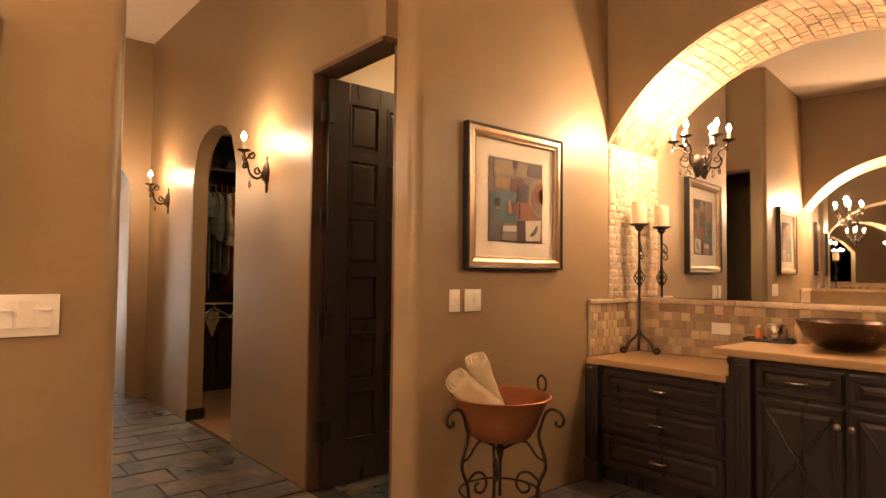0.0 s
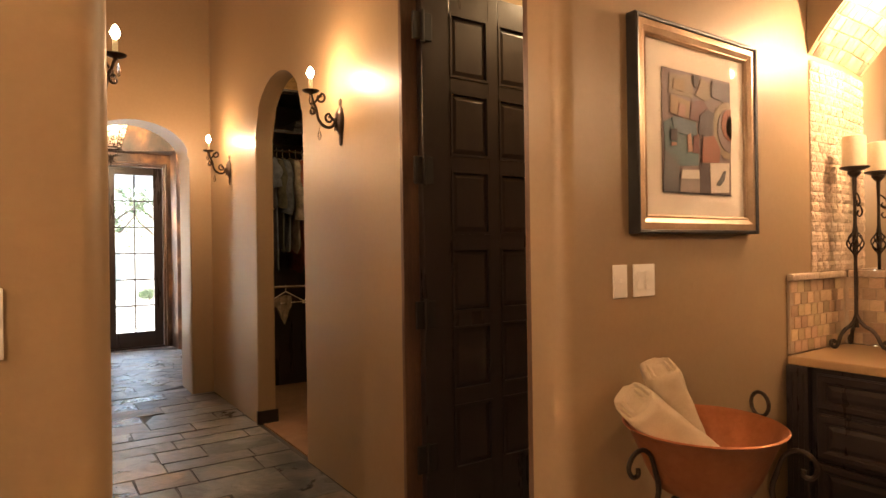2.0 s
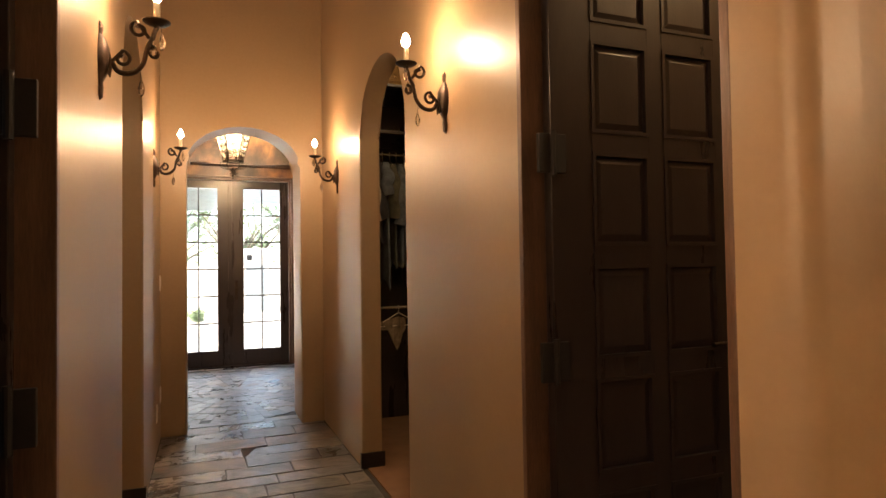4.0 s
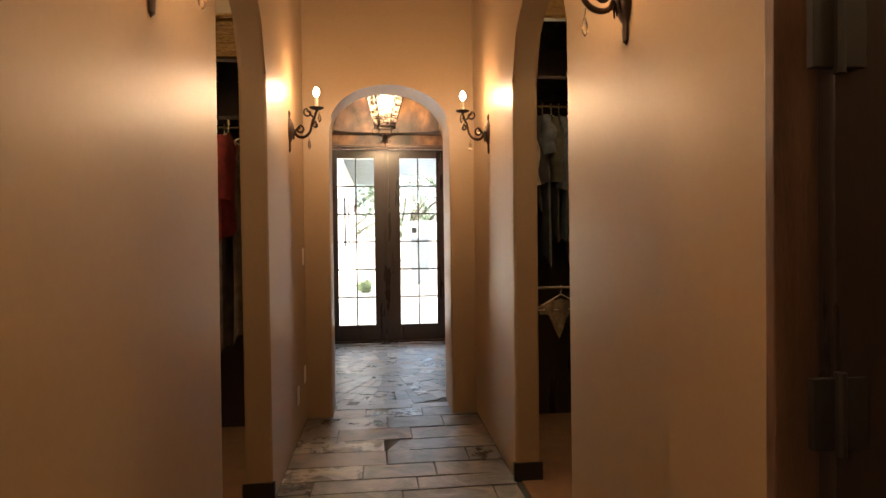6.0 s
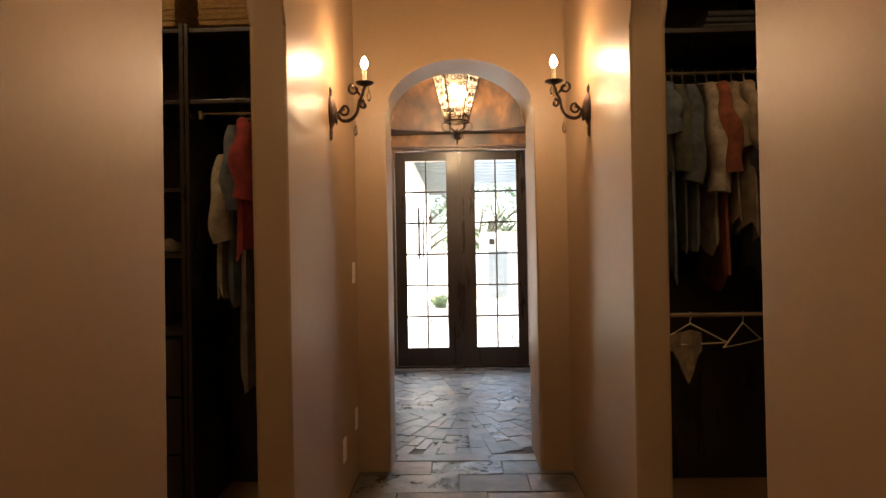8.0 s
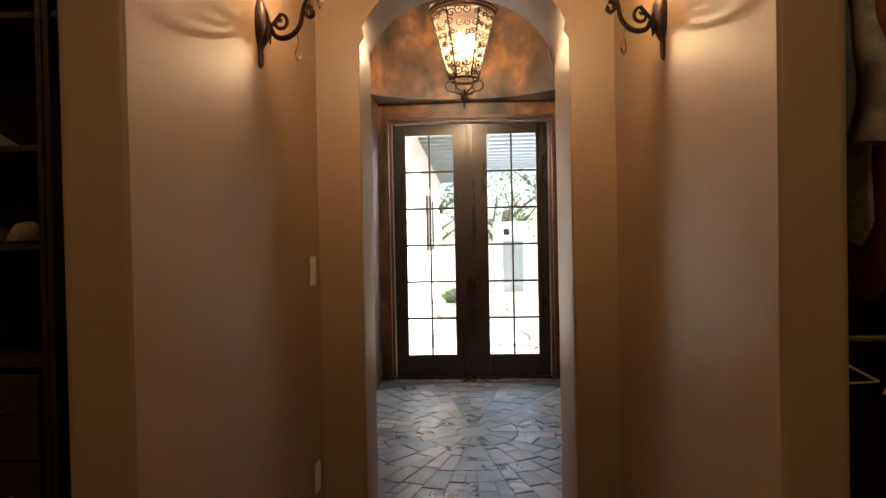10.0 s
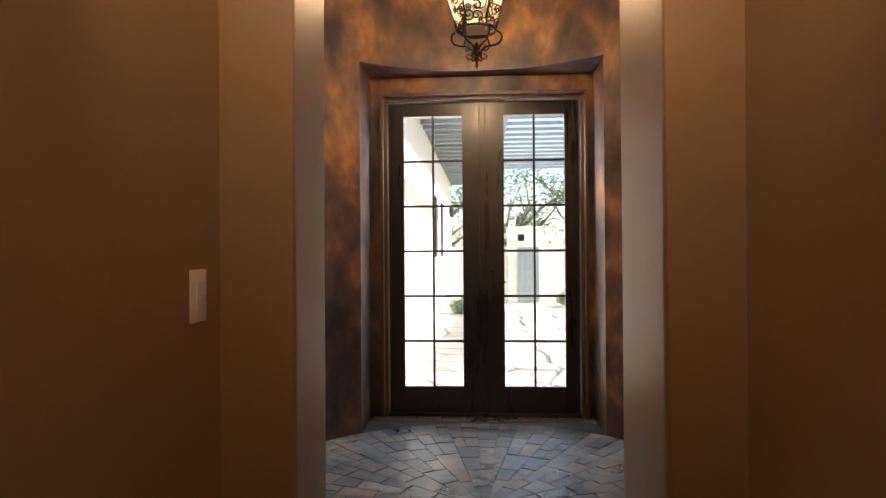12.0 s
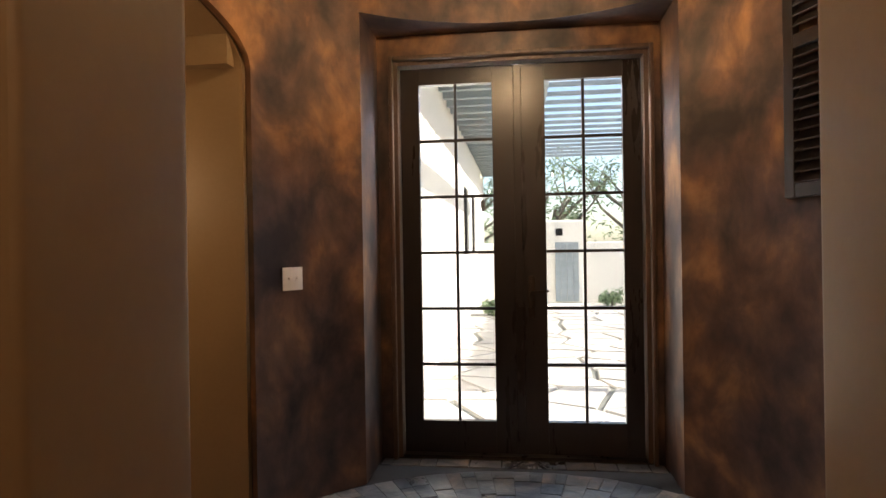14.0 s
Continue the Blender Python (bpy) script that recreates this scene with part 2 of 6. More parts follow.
def hall_wall(name, x, sign, a0, a1, d1):
    pts = [(DOOR0, DOORH), (d1, DOORH), (d1, 0), (a0, 0)]
    pts += arc(a0, a1, 2.10, 0.37) + [(a1, 0), (6.85, 0), (6.85, CEIL), (DOOR0, CEIL)]
    bm = extrude_outline(pts, lambda u, z, w: (x + sign * w, u, z), THICK, 0.02, lambda u, z: a0 - 0.01 < u < a1 + 0.01 and z < 2.6)
    structure(name, bm, PAINT, True)


DOOR1E, DOOR1W = 3.39, 3.25
hall_wall("wall_hall_east", WR, 1, 4.58, 5.52, DOOR1E)
hall_wall("wall_hall_west", WL, -1, 4.50, 5.42, DOOR1W)

# the arch wall and the round entry behind it
FC, FR = (1.967, 8.55), 1.39     # entry's middle and radius
AX0, AX1, SPR, RISE = 1.530, 2.404, 2.11, 0.31


def on_circle(x):
    return FC[1] - math.sqrt(max(FR * FR - (x - FC[0]) ** 2, 0))


bm = bmesh.new()
pts = [(WL - THICK, 0), (AX0, 0)] + arc(AX0, AX1, SPR, RISE, 24) + [(AX1, 0), (WR + THICK, 0), (WR + THICK, CEIL), (WL - THICK, CEIL)]
pts = [p for i, p in enumerate(pts) if i == 0 or (abs(p[0] - pts[i - 1][0]) + abs(p[1] - pts[i - 1][1])) > 1e-5]
bm = extrude_outline(pts, lambda u, z, w: (u, 6.85 + (w if w == 0 else on_circle(u) - 6.86 + (u - 1.967) * 0.18), z), 0.3, 0.018, lambda u, z: AX0 - 0.01 < u < AX1 + 0.01 and z < 2.6)
structure("wall_hall_north", bm, PAINT, True)


def round_wall():
    """The entry's curved wall, open to the hall, to the doors and to the west."""
    bm = bmesh.new()
    n = 144
    t = 0.35

    def opening(ang):
        """How high the wall starts over an angle, from the east, anticlockwise; None where it is whole."""
        x, y = FR * math.cos(ang), FR * math.sin(ang)
        if y < 0 and abs(x) < 0.52:
            return SPR + 0.05 + RISE * math.sqrt(max(1 - (x / 0.52) ** 2, 0))
        if y > 0 and abs(x) < 0.848:
            return 2.61
        if x < 0 and abs(y) < 0.602:
            return 2.18 + 0.30 * math.sqrt(max(1 - (y / 0.602) ** 2, 0))
        return 0.0
    angs = [2 * math.pi * i / n for i in range(n)]
    for sx in (-1, 1):
        angs += [math.atan2(-math.sqrt(FR ** 2 - 0.52 ** 2), sx * 0.52) % (2 * math.pi) + d for d in (-1e-4, 1e-4)]
        angs += [math.atan2(math.sqrt(FR ** 2 - 0.848 ** 2), sx * 0.848) % (2 * math.pi) + d for d in (-1e-4, 1e-4)]
        angs += [math.atan2(sx * 0.602, -math.sqrt(FR ** 2 - 0.602 ** 2)) % (2 * math.pi) + d for d in (-1e-4, 1e-4)]
        angs += [math.atan2(sx * 0.602 * k, -FR) % (2 * math.pi) for k in (0.8, 0.9, 0.97)]
    angs = sorted(angs)
    cols = []
    for a in angs:
        z0 = opening(a)
        c, s = math.cos(a), math.sin(a)
        cols.append([bm.verts.new((FC[0] + r * c, FC[1] + r * s, z)) for r, z in ((FR, z0), (FR, CEIL), (FR + (0.04 if s < -0.55 or c < -0.8 else t), CEIL), (FR + (0.04 if s < -0.55 or c < -0.8 else t), z0))])
    for i, a in enumerate(cols):
        b = cols[(i + 1) % len(cols)]
        bm.faces.new((a[0], b[0], b[1], a[1]))
        bm.faces.new((a[1], b[1], b[2], a[2]))
        bm.faces.new((a[2], b[2], b[3], a[3]))
        bm.faces.new((a[3], b[3], b[0], a[0]))
    return bm


ob = structure("wall_entry_round", round_wall(), FAUX, True)

# back wall of the door recess, round the door frame
DX0, DX1, DTOP, DY = 1.192, 2.775, 2.485, 10.07
bm = extrude_outline([(0.9, 0), (DX0, 0), (DX0, DTOP), (DX1, DTOP), (DX1, 0), (3.05, 0), (3.05, CEIL), (0.9, CEIL)], lambda u, z, w: (u, DY + 0.005 + w, z), 0.22)
structure("wall_entry_doors", bm, FAUX)
bm = bmesh.new()
box(bm, 0.95, 1.119, 9.66, DY + 0.003, 0, 2.608)
box(bm, 2.815, 3.0, 9.66, DY + 0.003, 0, 2.608)
structure("wall_door_recess", bm, FAUX)

bm = extrude_outline([(7.3, 0), (7.945, 0)] + arc(7.945, 9.155, 2.18, 0.30, 24) + [(9.155, 0), (9.65, 0), (9.65, CEIL), (7.3, CEIL)],
                     lambda u, z, w: (FC[0] - math.sqrt((FR + 0.045) ** 2 - (u - FC[1]) ** 2) + 0.003 if w == 0 else 0.36, u, z), 0.34)
structure("wall_passage_arch", bm, PAINT, True)
# side passage west of the entry, closets, bath ends
wall_x("wall_passage_north", -0.9, 0.358, 9.16, 9.3, m=PAINT)
wall_x("wall_passage_header", -0.9, 0.632, 9.08, 9.158, 2.185)
wall_x("wall_passage_south", -0.9, 0.358, 7.7, 7.84)
wall_x("wall_passage_west", -1.02, -0.9, 7.7, 9.3)
for nm, xa, xb in (("east", WR + THICK, 4.75), ("west", WL - THICK - 2.1, WL - THICK)):
    wall_x("wall_closet_south_" + nm, xa, xb, 3.75, 3.85)
    wall_x("wall_closet_north_" + nm, xa, xb, 6.72, 6.84)
wall_x("wall_closet_end_east", 4.75, 4.87, Y1 + 0.02, 6.84)
WEX = WL - THICK - 2.1
bm = bmesh.new()
for y0, y1, z0, z1 in ((Y1 + 0.02, 2.92, 0, CEIL), (3.26, 6.84, 0, CEIL), (2.92, 3.26, 0, 1.2), (2.92, 3.26, 2.12, CEIL)):
    box(bm, WEX - 0.12, WEX, y0, y1, z0, z1)
structure("wall_closet_end_west", bm, PAINT)

ZC, RC = 1.427, 1.388           # vanity arch: height of its middle, radius
YC = (BA + BB) / 2


def seg(n=28):
    a0 = math.asin((2.18 - ZC) / RC)
    return [(YC - RC * math.cos(a0 + (math.pi - 2 * a0) * i / n), ZC + RC * math.sin(a0 + (math.pi - 2 * a0) * i / n)) for i in range(n + 1)]


def vanity_wall(name, x, sign):
    p = [(SOUTH, 0), (BA, 0)] + seg() + [(BB - 0.001, 0), (BB, 0), (BB, CEIL), (SOUTH, CEIL)]
    structure(name, extrude_outline(p, lambda u, z, w: (x + sign * w, u, z), 0.10), PAINT)
    wall_x(name + "_back", min(x + sign * 0.72, x + sign * 0.82), max(x + sign * 0.72, x + sign * 0.82), SOUTH, BB)


vanity_wall("wall_vanity_east", XB, 1)
vanity_wall("wall_vanity_west", 2 * CX - XB, -1)

bm = box(bmesh.new(), -2, 6, SOUTH - 0.2, 10.3, CEIL, CEIL + 0.1)
structure("ceiling", bm, CEILING)
bm = box(bmesh.new(), -2, 6, SOUTH - 0.2, 10.36, -0.12, -0.006)
structure("floor", bm, GROUT)


# ---- doors ----
def panel_door(label, m, width, height, cols, rows, hinge_side):
    """A leaf along +x from its hinge, panels on both faces."""
    d = thing("panel_door", label, "door", m, "panelled doors of the hall")
    t = 0.022
    first, mid, last = 0.150, 0.062, 0.100
    bm = bmesh.new()
    pw = (width - first - last - mid * (cols - 1)) / cols
    ph, pitch, low = 0.295, 0.357, 0.265
    xs = [first + c * (pw + mid) for c in range(cols)]
    zs = [low + r * pitch for r in range(rows)]
    for a, b in [(0, first)] + [(x + pw, x + pw + mid) for x in xs[:-1]] + [(width - last, width)]:
        box(bm, a, b, -t, t, 0.012, height, 0.003)
    for x in xs:
        for i, z in enumerate([0.012] + [z + ph for z in zs]):
            top = low if i == 0 else (z + pitch - ph if i < rows else height)
            box(bm, x, x + pw, -t, t, z, top)
    part("leaf_frame", bm, ESPRESSO, d)
    me = None
    for x in xs:
        for z in zs:
            bm = bmesh.new()
            for s in (-1, 1):
                o = [bm.verts.new((a, s * 0.006, b)) for a, b in ((0, 0), (pw, 0), (pw, ph), (0, ph))]
                k = 0.035
                i_ = [bm.verts.new((a, s * 0.017, b)) for a, b in ((k, k), (pw - k, k), (pw - k, ph - k), (k, ph - k))]
                for q in range(4):
                    bm.faces.new((o[q], o[(q + 1) % 4], i_[(q + 1) % 4], i_[q]))
                bm.faces.new(i_)
                # moulding round the panel
                for a0, a1, b0, b1 in ((0, pw, 0, 0.012), (0, pw, ph - 0.012, ph), (0, 0.012, 0.012, ph - 0.012), (pw - 0.012, pw, 0.012, ph - 0.012)):
                    box(bm, a0, a1, min(s * 0.006, s * 0.026), max(s * 0.006, s * 0.026), b0, b1)
            if me is None:
                me = mesh("panel", bm, ESPRESSO)
            else:
                bm.free()
            p = new("panel", me)
            p.parent, p.location = d, (x, 0, z)
    for z in (0.35, 0.982, 1.617, 2.25):
        bm = bmesh.new()
        box(bm, -0.050, -0.006, hinge_side * 0.024 - 0.012, hinge_side * 0.024 + 0.004, z - 0.06, z + 0.06, 0.002)
        box(bm, 0.000, 0.046, hinge_side * 0.030 - 0.006, hinge_side * 0.030 + 0.004, z - 0.06, z + 0.06, 0.002)
        lathe(bm, [(0.010, -0.07), (0.010, 0.07)], 10, (-0.003, hinge_side * 0.036, z))
        part("hinge", bm, BLACK_IRON, d, "black iron hinge")
    bm = bmesh.new()
    for s in (-1, 1):
        lathe(bm, [(0.03, 0), (0.03, 0.006)], 16, (0, 0, 0))
        tube(bm, [(0, 0, 0.0), (0, 0, 0.05), (-0.02, 0, 0.055), (-0.1, 0, 0.055)], 0.009)
        bmesh.ops.rotate(bm, verts=bm.verts, cent=(0, 0, 0), matrix=Matrix.Rotation(math.pi, 3, "Y") if s < 0 else Matrix())
    bmesh.ops.rotate(bm, verts=bm.verts, cent=(0, 0, 0), matrix=Matrix.Rotation(math.pi / 2, 3, "X"))
    bmesh.ops.translate(bm, verts=bm.verts, vec=(width - 0.06, 0, 1.0))
    part("handle", bm, IRON, d, "dark lever handle", True)
    return d


LEAF = "dark espresso wooden panelled door standing open into a side room"
panel_door(LEAF, pose(WR + 0.06, DOOR1E - 0.055, 0), 0.755, 2.465, 2, 6, -1)
panel_door(LEAF, pose(WL - 0.06, DOOR1W - 0.055, 0, 0, 0, 180), 0.755, 2.465, 2, 6, 1)


def door_casing(x, sign, d1):
    bm = bmesh.new()
    a, b = (x - sign * 0.016, x + sign * (THICK + 0.016))
    a, b = min(a, b), max(a, b)
    f = 0.028
    box(bm, min(x + sign * 0.078, b if sign > 0 else a), max(x + sign * 0.078, b if sign > 0 else a), DOOR0 + 0.002, DOOR0 + f, 0, DOORH - f, 0.003)
    box(bm, a, b, d1 - f, d1 - 0.002, 0, DOORH - 0.002, 0.003)
    box(bm, a, b, DOOR0 + 0.002, d1 - f, DOORH - f, DOORH - 0.002, 0.003)
    o = structure("door_frame", bm, CASING, label="brown stained wooden door frame set into the hall wall")


door_casing(WR, 1, DOOR1E)
door_casing(WL, -1, DOOR1W)


def entry_doors():
    y = 10.2
    bm = bmesh.new()
    for a, b in ((DX0 + 0.003, DX0 + 0.05), (DX1 - 0.05, DX1 - 0.003)):
        box(bm, a, b, DY + 0.03, DY + 0.22, 0, DTOP - 0.003, 0.004)
    box(bm, DX0 + 0.05, DX1 - 0.05, DY + 0.03, DY + 0.22, DTOP - 0.05, DTOP - 0.003, 0.004)
    structure("door_frame_entry", bm, CASING, label="stained wooden frame of the glazed double doors")
    bm = bmesh.new()
    for a, b in ((DX0 + 0.002, DX0 + 0.026), (DX1 - 0.026, DX1 - 0.002)):
        box(bm, a, b, DY - 0.022, DY + 0.028, 0, DTOP - 0.002, 0.006)
    box(bm, DX0 + 0.026, DX1 - 0.026, DY - 0.022, DY + 0.028, DTOP - 0.026, DTOP - 0.002, 0.006)
    structure("trim_entry", bm, CASING)
    mid = (DX0 + DX1) / 2
    g0, g1 = 0.212, 2.328
    for side, lx0, lx1, gx0, gx1 in ((0, DX0 + 0.053, mid - 0.002, 1.363, 1.822), (1, mid + 0.002, DX1 - 0.053, 2.146, 2.613)):
        d = thing("french_door", "dark brown wooden french door with twelve clear panes, closed", "door", pose(0, y, 0), "glazed double doors")
        bm = bmesh.new()
        t = 0.024
        box(bm, lx0, gx0, -t, t, 0.012, DTOP - 0.054, 0.003)
        box(bm, gx1, lx1, -t, t, 0.012, DTOP - 0.054, 0.003)
        box(bm, gx0, gx1, -t, t, 0.012, g0)
        box(bm, gx0, gx1, -t, t, g1, DTOP - 0.054)
        part("stiles_and_rails", bm, ESPRESSO, d)
        gm, w = (gx0 + gx1) / 2, 0.009
        bm = box(bmesh.new(), gm - w, gm + w, -0.014, 0.014, g0, g1, 0.003)
        part("muntin", bm, ESPRESSO, d)
        dz = (g1 - g0) / 6
        for r in range(1, 6):
            for a, b in ((gx0, gm - w), (gm + w, gx1)):
                part("muntin", box(bmesh.new(), a, b, -0.014, 0.014, g0 + r * dz - w, g0 + r * dz + w), ESPRESSO, d)
        for r in range(6):
            for a, b in ((gx0, gm - w), (gm + w, gx1)):
                bm = box(bmesh.new(), a + 0.001, b - 0.001, -0.002, 0.002, g0 + r * dz + w, g0 + (r + 1) * dz - w)
                p = part("pane", bm, GLASS, d)
                p.visible_shadow = False
        if side == 0:
            bm = box(bmesh.new(), lx1 - 0.028, lx1 + 0.022, -t - 0.012, -t - 0.001, 0.014, DTOP - 0.056, 0.004)
            part("astragal", bm, ESPRESSO, d)
        else:
            bm = box(bmesh.new(), lx0 + 0.045, lx0 + 0.085, -t - 0.008, -t - 0.001, 0.86, 1.12, 0.003)
            tube(bm, [(lx0 + 0.065, -t - 0.004, 1.02), (lx0 + 0.065, -t - 0.045, 1.02), (lx0 + 0.08, -t - 0.052, 1.02), (lx0 + 0.17, -t - 0.052, 1.03)], 0.008)
            lathe(bm, [(0.012, 0), (0.012, 0.01)], 12, (lx0 + 0.065, -t - 0.012, 0.92))
            part("handle", bm, IRON, d, "dark lever handle and plate", True)


entry_doors()
bm = box(bmesh.new(), DX0 + 0.053, DX1 - 0.053, DY + 0.05, DY + 0.22, -0.02, 0.0115)
structure("threshold", bm, ESPRESSO)

def hsh(*a):
    return random.Random(str(a))


BED = two_scale("light_mortar", (0.34, 0.26, 0.175), (0.46, 0.37, 0.26), 9, 90, 0.85)
STONE = two_scale("rough_cream_travertine", (0.44, 0.33, 0.225), (0.66, 0.54, 0.40), 16, 55, 0.75, bump=0.8, dist=0.012)
varied(STONE, 0.13, 0.006)
TILE = two_scale("tumbled_travertine_tile", (0.31, 0.215, 0.12), (0.54, 0.41, 0.26), 14, 90, 0.55, bump=0.3)
varied(TILE, 0.42, 0.018)
VAULT = two_scale("mottled_brown_travertine", (0.15, 0.085, 0.045), (0.44, 0.32, 0.20), 13, 60, 0.6, bump=0.4)
varied(VAULT, 0.3, 0.012)
COUNTER = two_scale("honed_tan_travertine", (0.34, 0.22, 0.105), (0.41, 0.275, 0.14), 3, 60, 0.42, bump=0.02, lo=0.1, hi=0.9)
NICKEL = two_scale("brushed_nickel", (0.55, 0.5, 0.44), (0.7, 0.65, 0.58), 10, 200, 0.28, 1.0, bump=0.03)
COPPER = two_scale("hammered_copper", (0.30, 0.11, 0.045), (0.44, 0.175, 0.075), 7, 45, 0.46, 0.7, bump=0.35, dist=0.004)
BRONZE = two_scale("dark_copper_sink", (0.055, 0.04, 0.035), (0.13, 0.085, 0.065), 6, 50, 0.25, 0.85, bump=0.25)
TOWEL = two_scale("cream_terry_cloth", (0.46, 0.37, 0.24), (0.60, 0.50, 0.35), 8, 260, 0.95, bump=0.9, dist=0.006)
WAX = two_scale("ivory_candle_wax", (0.66, 0.58, 0.40), (0.74, 0.66, 0.48), 5, 80, 0.5, bump=0.05)
FRAME = two_scale("champagne_gilt_frame", (0.33, 0.23, 0.15), (0.52, 0.39, 0.27), 6, 120, 0.4, 0.75, bump=0.08, stretch=(1, 1, 1))
MATBOARD = two_scale("cream_mat_board", (0.66, 0.58, 0.47), (0.7, 0.62, 0.51), 4, 200, 0.9, bump=0.03)
BULB = glow("lit_bulb", (1.0, 0.80, 0.52), 26)
SEEDED = bpy.data.materials.new("seeded_glass")
SEEDED.use_nodes = True
sp = SEEDED.node_tree.nodes["Principled BSDF"]
sp.inputs["Roughness"].default_value, sp.inputs["Transmission Weight"].default_value, sp.inputs["IOR"].default_value = 0.28, 1.0, 1.2
sp.inputs["Base Color"].default_value = (1.0, 0.95, 0.86, 1)
CRYSTAL = bpy.data.materials.new("crystal")
CRYSTAL.use_nodes = True
cp = CRYSTAL.node_tree.nodes["Principled BSDF"]
cp.inputs["Roughness"].default_value, cp.inputs["Transmission Weight"].default_value, cp.inputs["IOR"].default_value = 0.02, 1.0, 1.6


# ---- bathroom: stone lining, mirror, vanity ----
def turn_of(seed, a):
    return hsh(seed).uniform(-a, a)


def stone_mesh(seed, w, h, d, split=False):
    """A pillowed or split-face stone: w along x, h along z, out along -y."""
    r = hsh("stone", seed)
    bm = bmesh.new()
    if split:
        nx, nz = 4, 3
        lean, tilt = r.uniform(-0.5, 0.5), r.uniform(-0.5, 0.5)
        rows = []
        for j in range(nz + 1):
            row = []
            for i in range(nx + 1):
                u, v = i / nx, j / nz
                rim = i in (0, nx) or j in (0, nz)
                y = d * (0.35 if rim else 1.0) * (1 + lean * (u - 0.5) + tilt * (v - 0.5)) + (r.uniform(-.25, .4) * d)
                e = 0.0016
                row.append(bm.verts.new((e + u * (w - 2 * e) + r.uniform(-.0025, .0025), -max(y, 0.001), e + v * (h - 2 * e) + r.uniform(-.002, .002))))
            rows.append(row)
        for a, b in zip(rows, rows[1:]):
            for i in range(nx):
                bm.faces.new((a[i], a[i + 1], b[i + 1], b[i]))
        back = [bm.verts.new((p, 0.004, q)) for p, q in ((0, 0), (w, 0), (w, h), (0, h))]
        for ring, (p, q) in ((rows[0], (0, 1)), ([x[-1] for x in rows], (1, 2)), (rows[-1][::-1], (2, 3)), ([x[0] for x in rows][::-1], (3, 0))):
            bm.faces.new([back[p]] + list(ring) + [back[q]])
        return bm
    g = 0.0012
    back = [(g, g), (w - g, g), (w - g, h - g), (g, h - g)]
    k = 0.055
    front = [(a + (w / 2 - a) * k + r.uniform(-.002, .002), b + (h / 2 - b) * k + r.uniform(-.002, .002)) for a, b in back]
    v0 = [bm.verts.new((a, 0, b)) for a, b in back]
    v1 = [bm.verts.new((a, -d * 0.55, b)) for a, b in back]
    v2 = [bm.verts.new((a, -d * r.uniform(0.8, 1.15), b)) for a, b in front]
    for p, q in ((v0, v1), (v1, v2)):
        for i in range(4):
            bm.faces.new((p[i], p[(i + 1) % 4], q[(i + 1) % 4], q[i]))
    bm.faces.new(v2)
    return bm


SH, SW = 0.0485, 0.061
STONES = [mesh("stone", stone_mesh(i, SW, SH, 0.0085, True), STONE) for i in range(16)]
TS = 0.0605
TILES = [mesh("tile", stone_mesh(("t", i), TS, TS, 0.0035), TILE) for i in range(4)]


def laid(me, name, parent, m):
    o = new(name, me)
    o.parent = parent
    o.matrix_basis = m
    return o


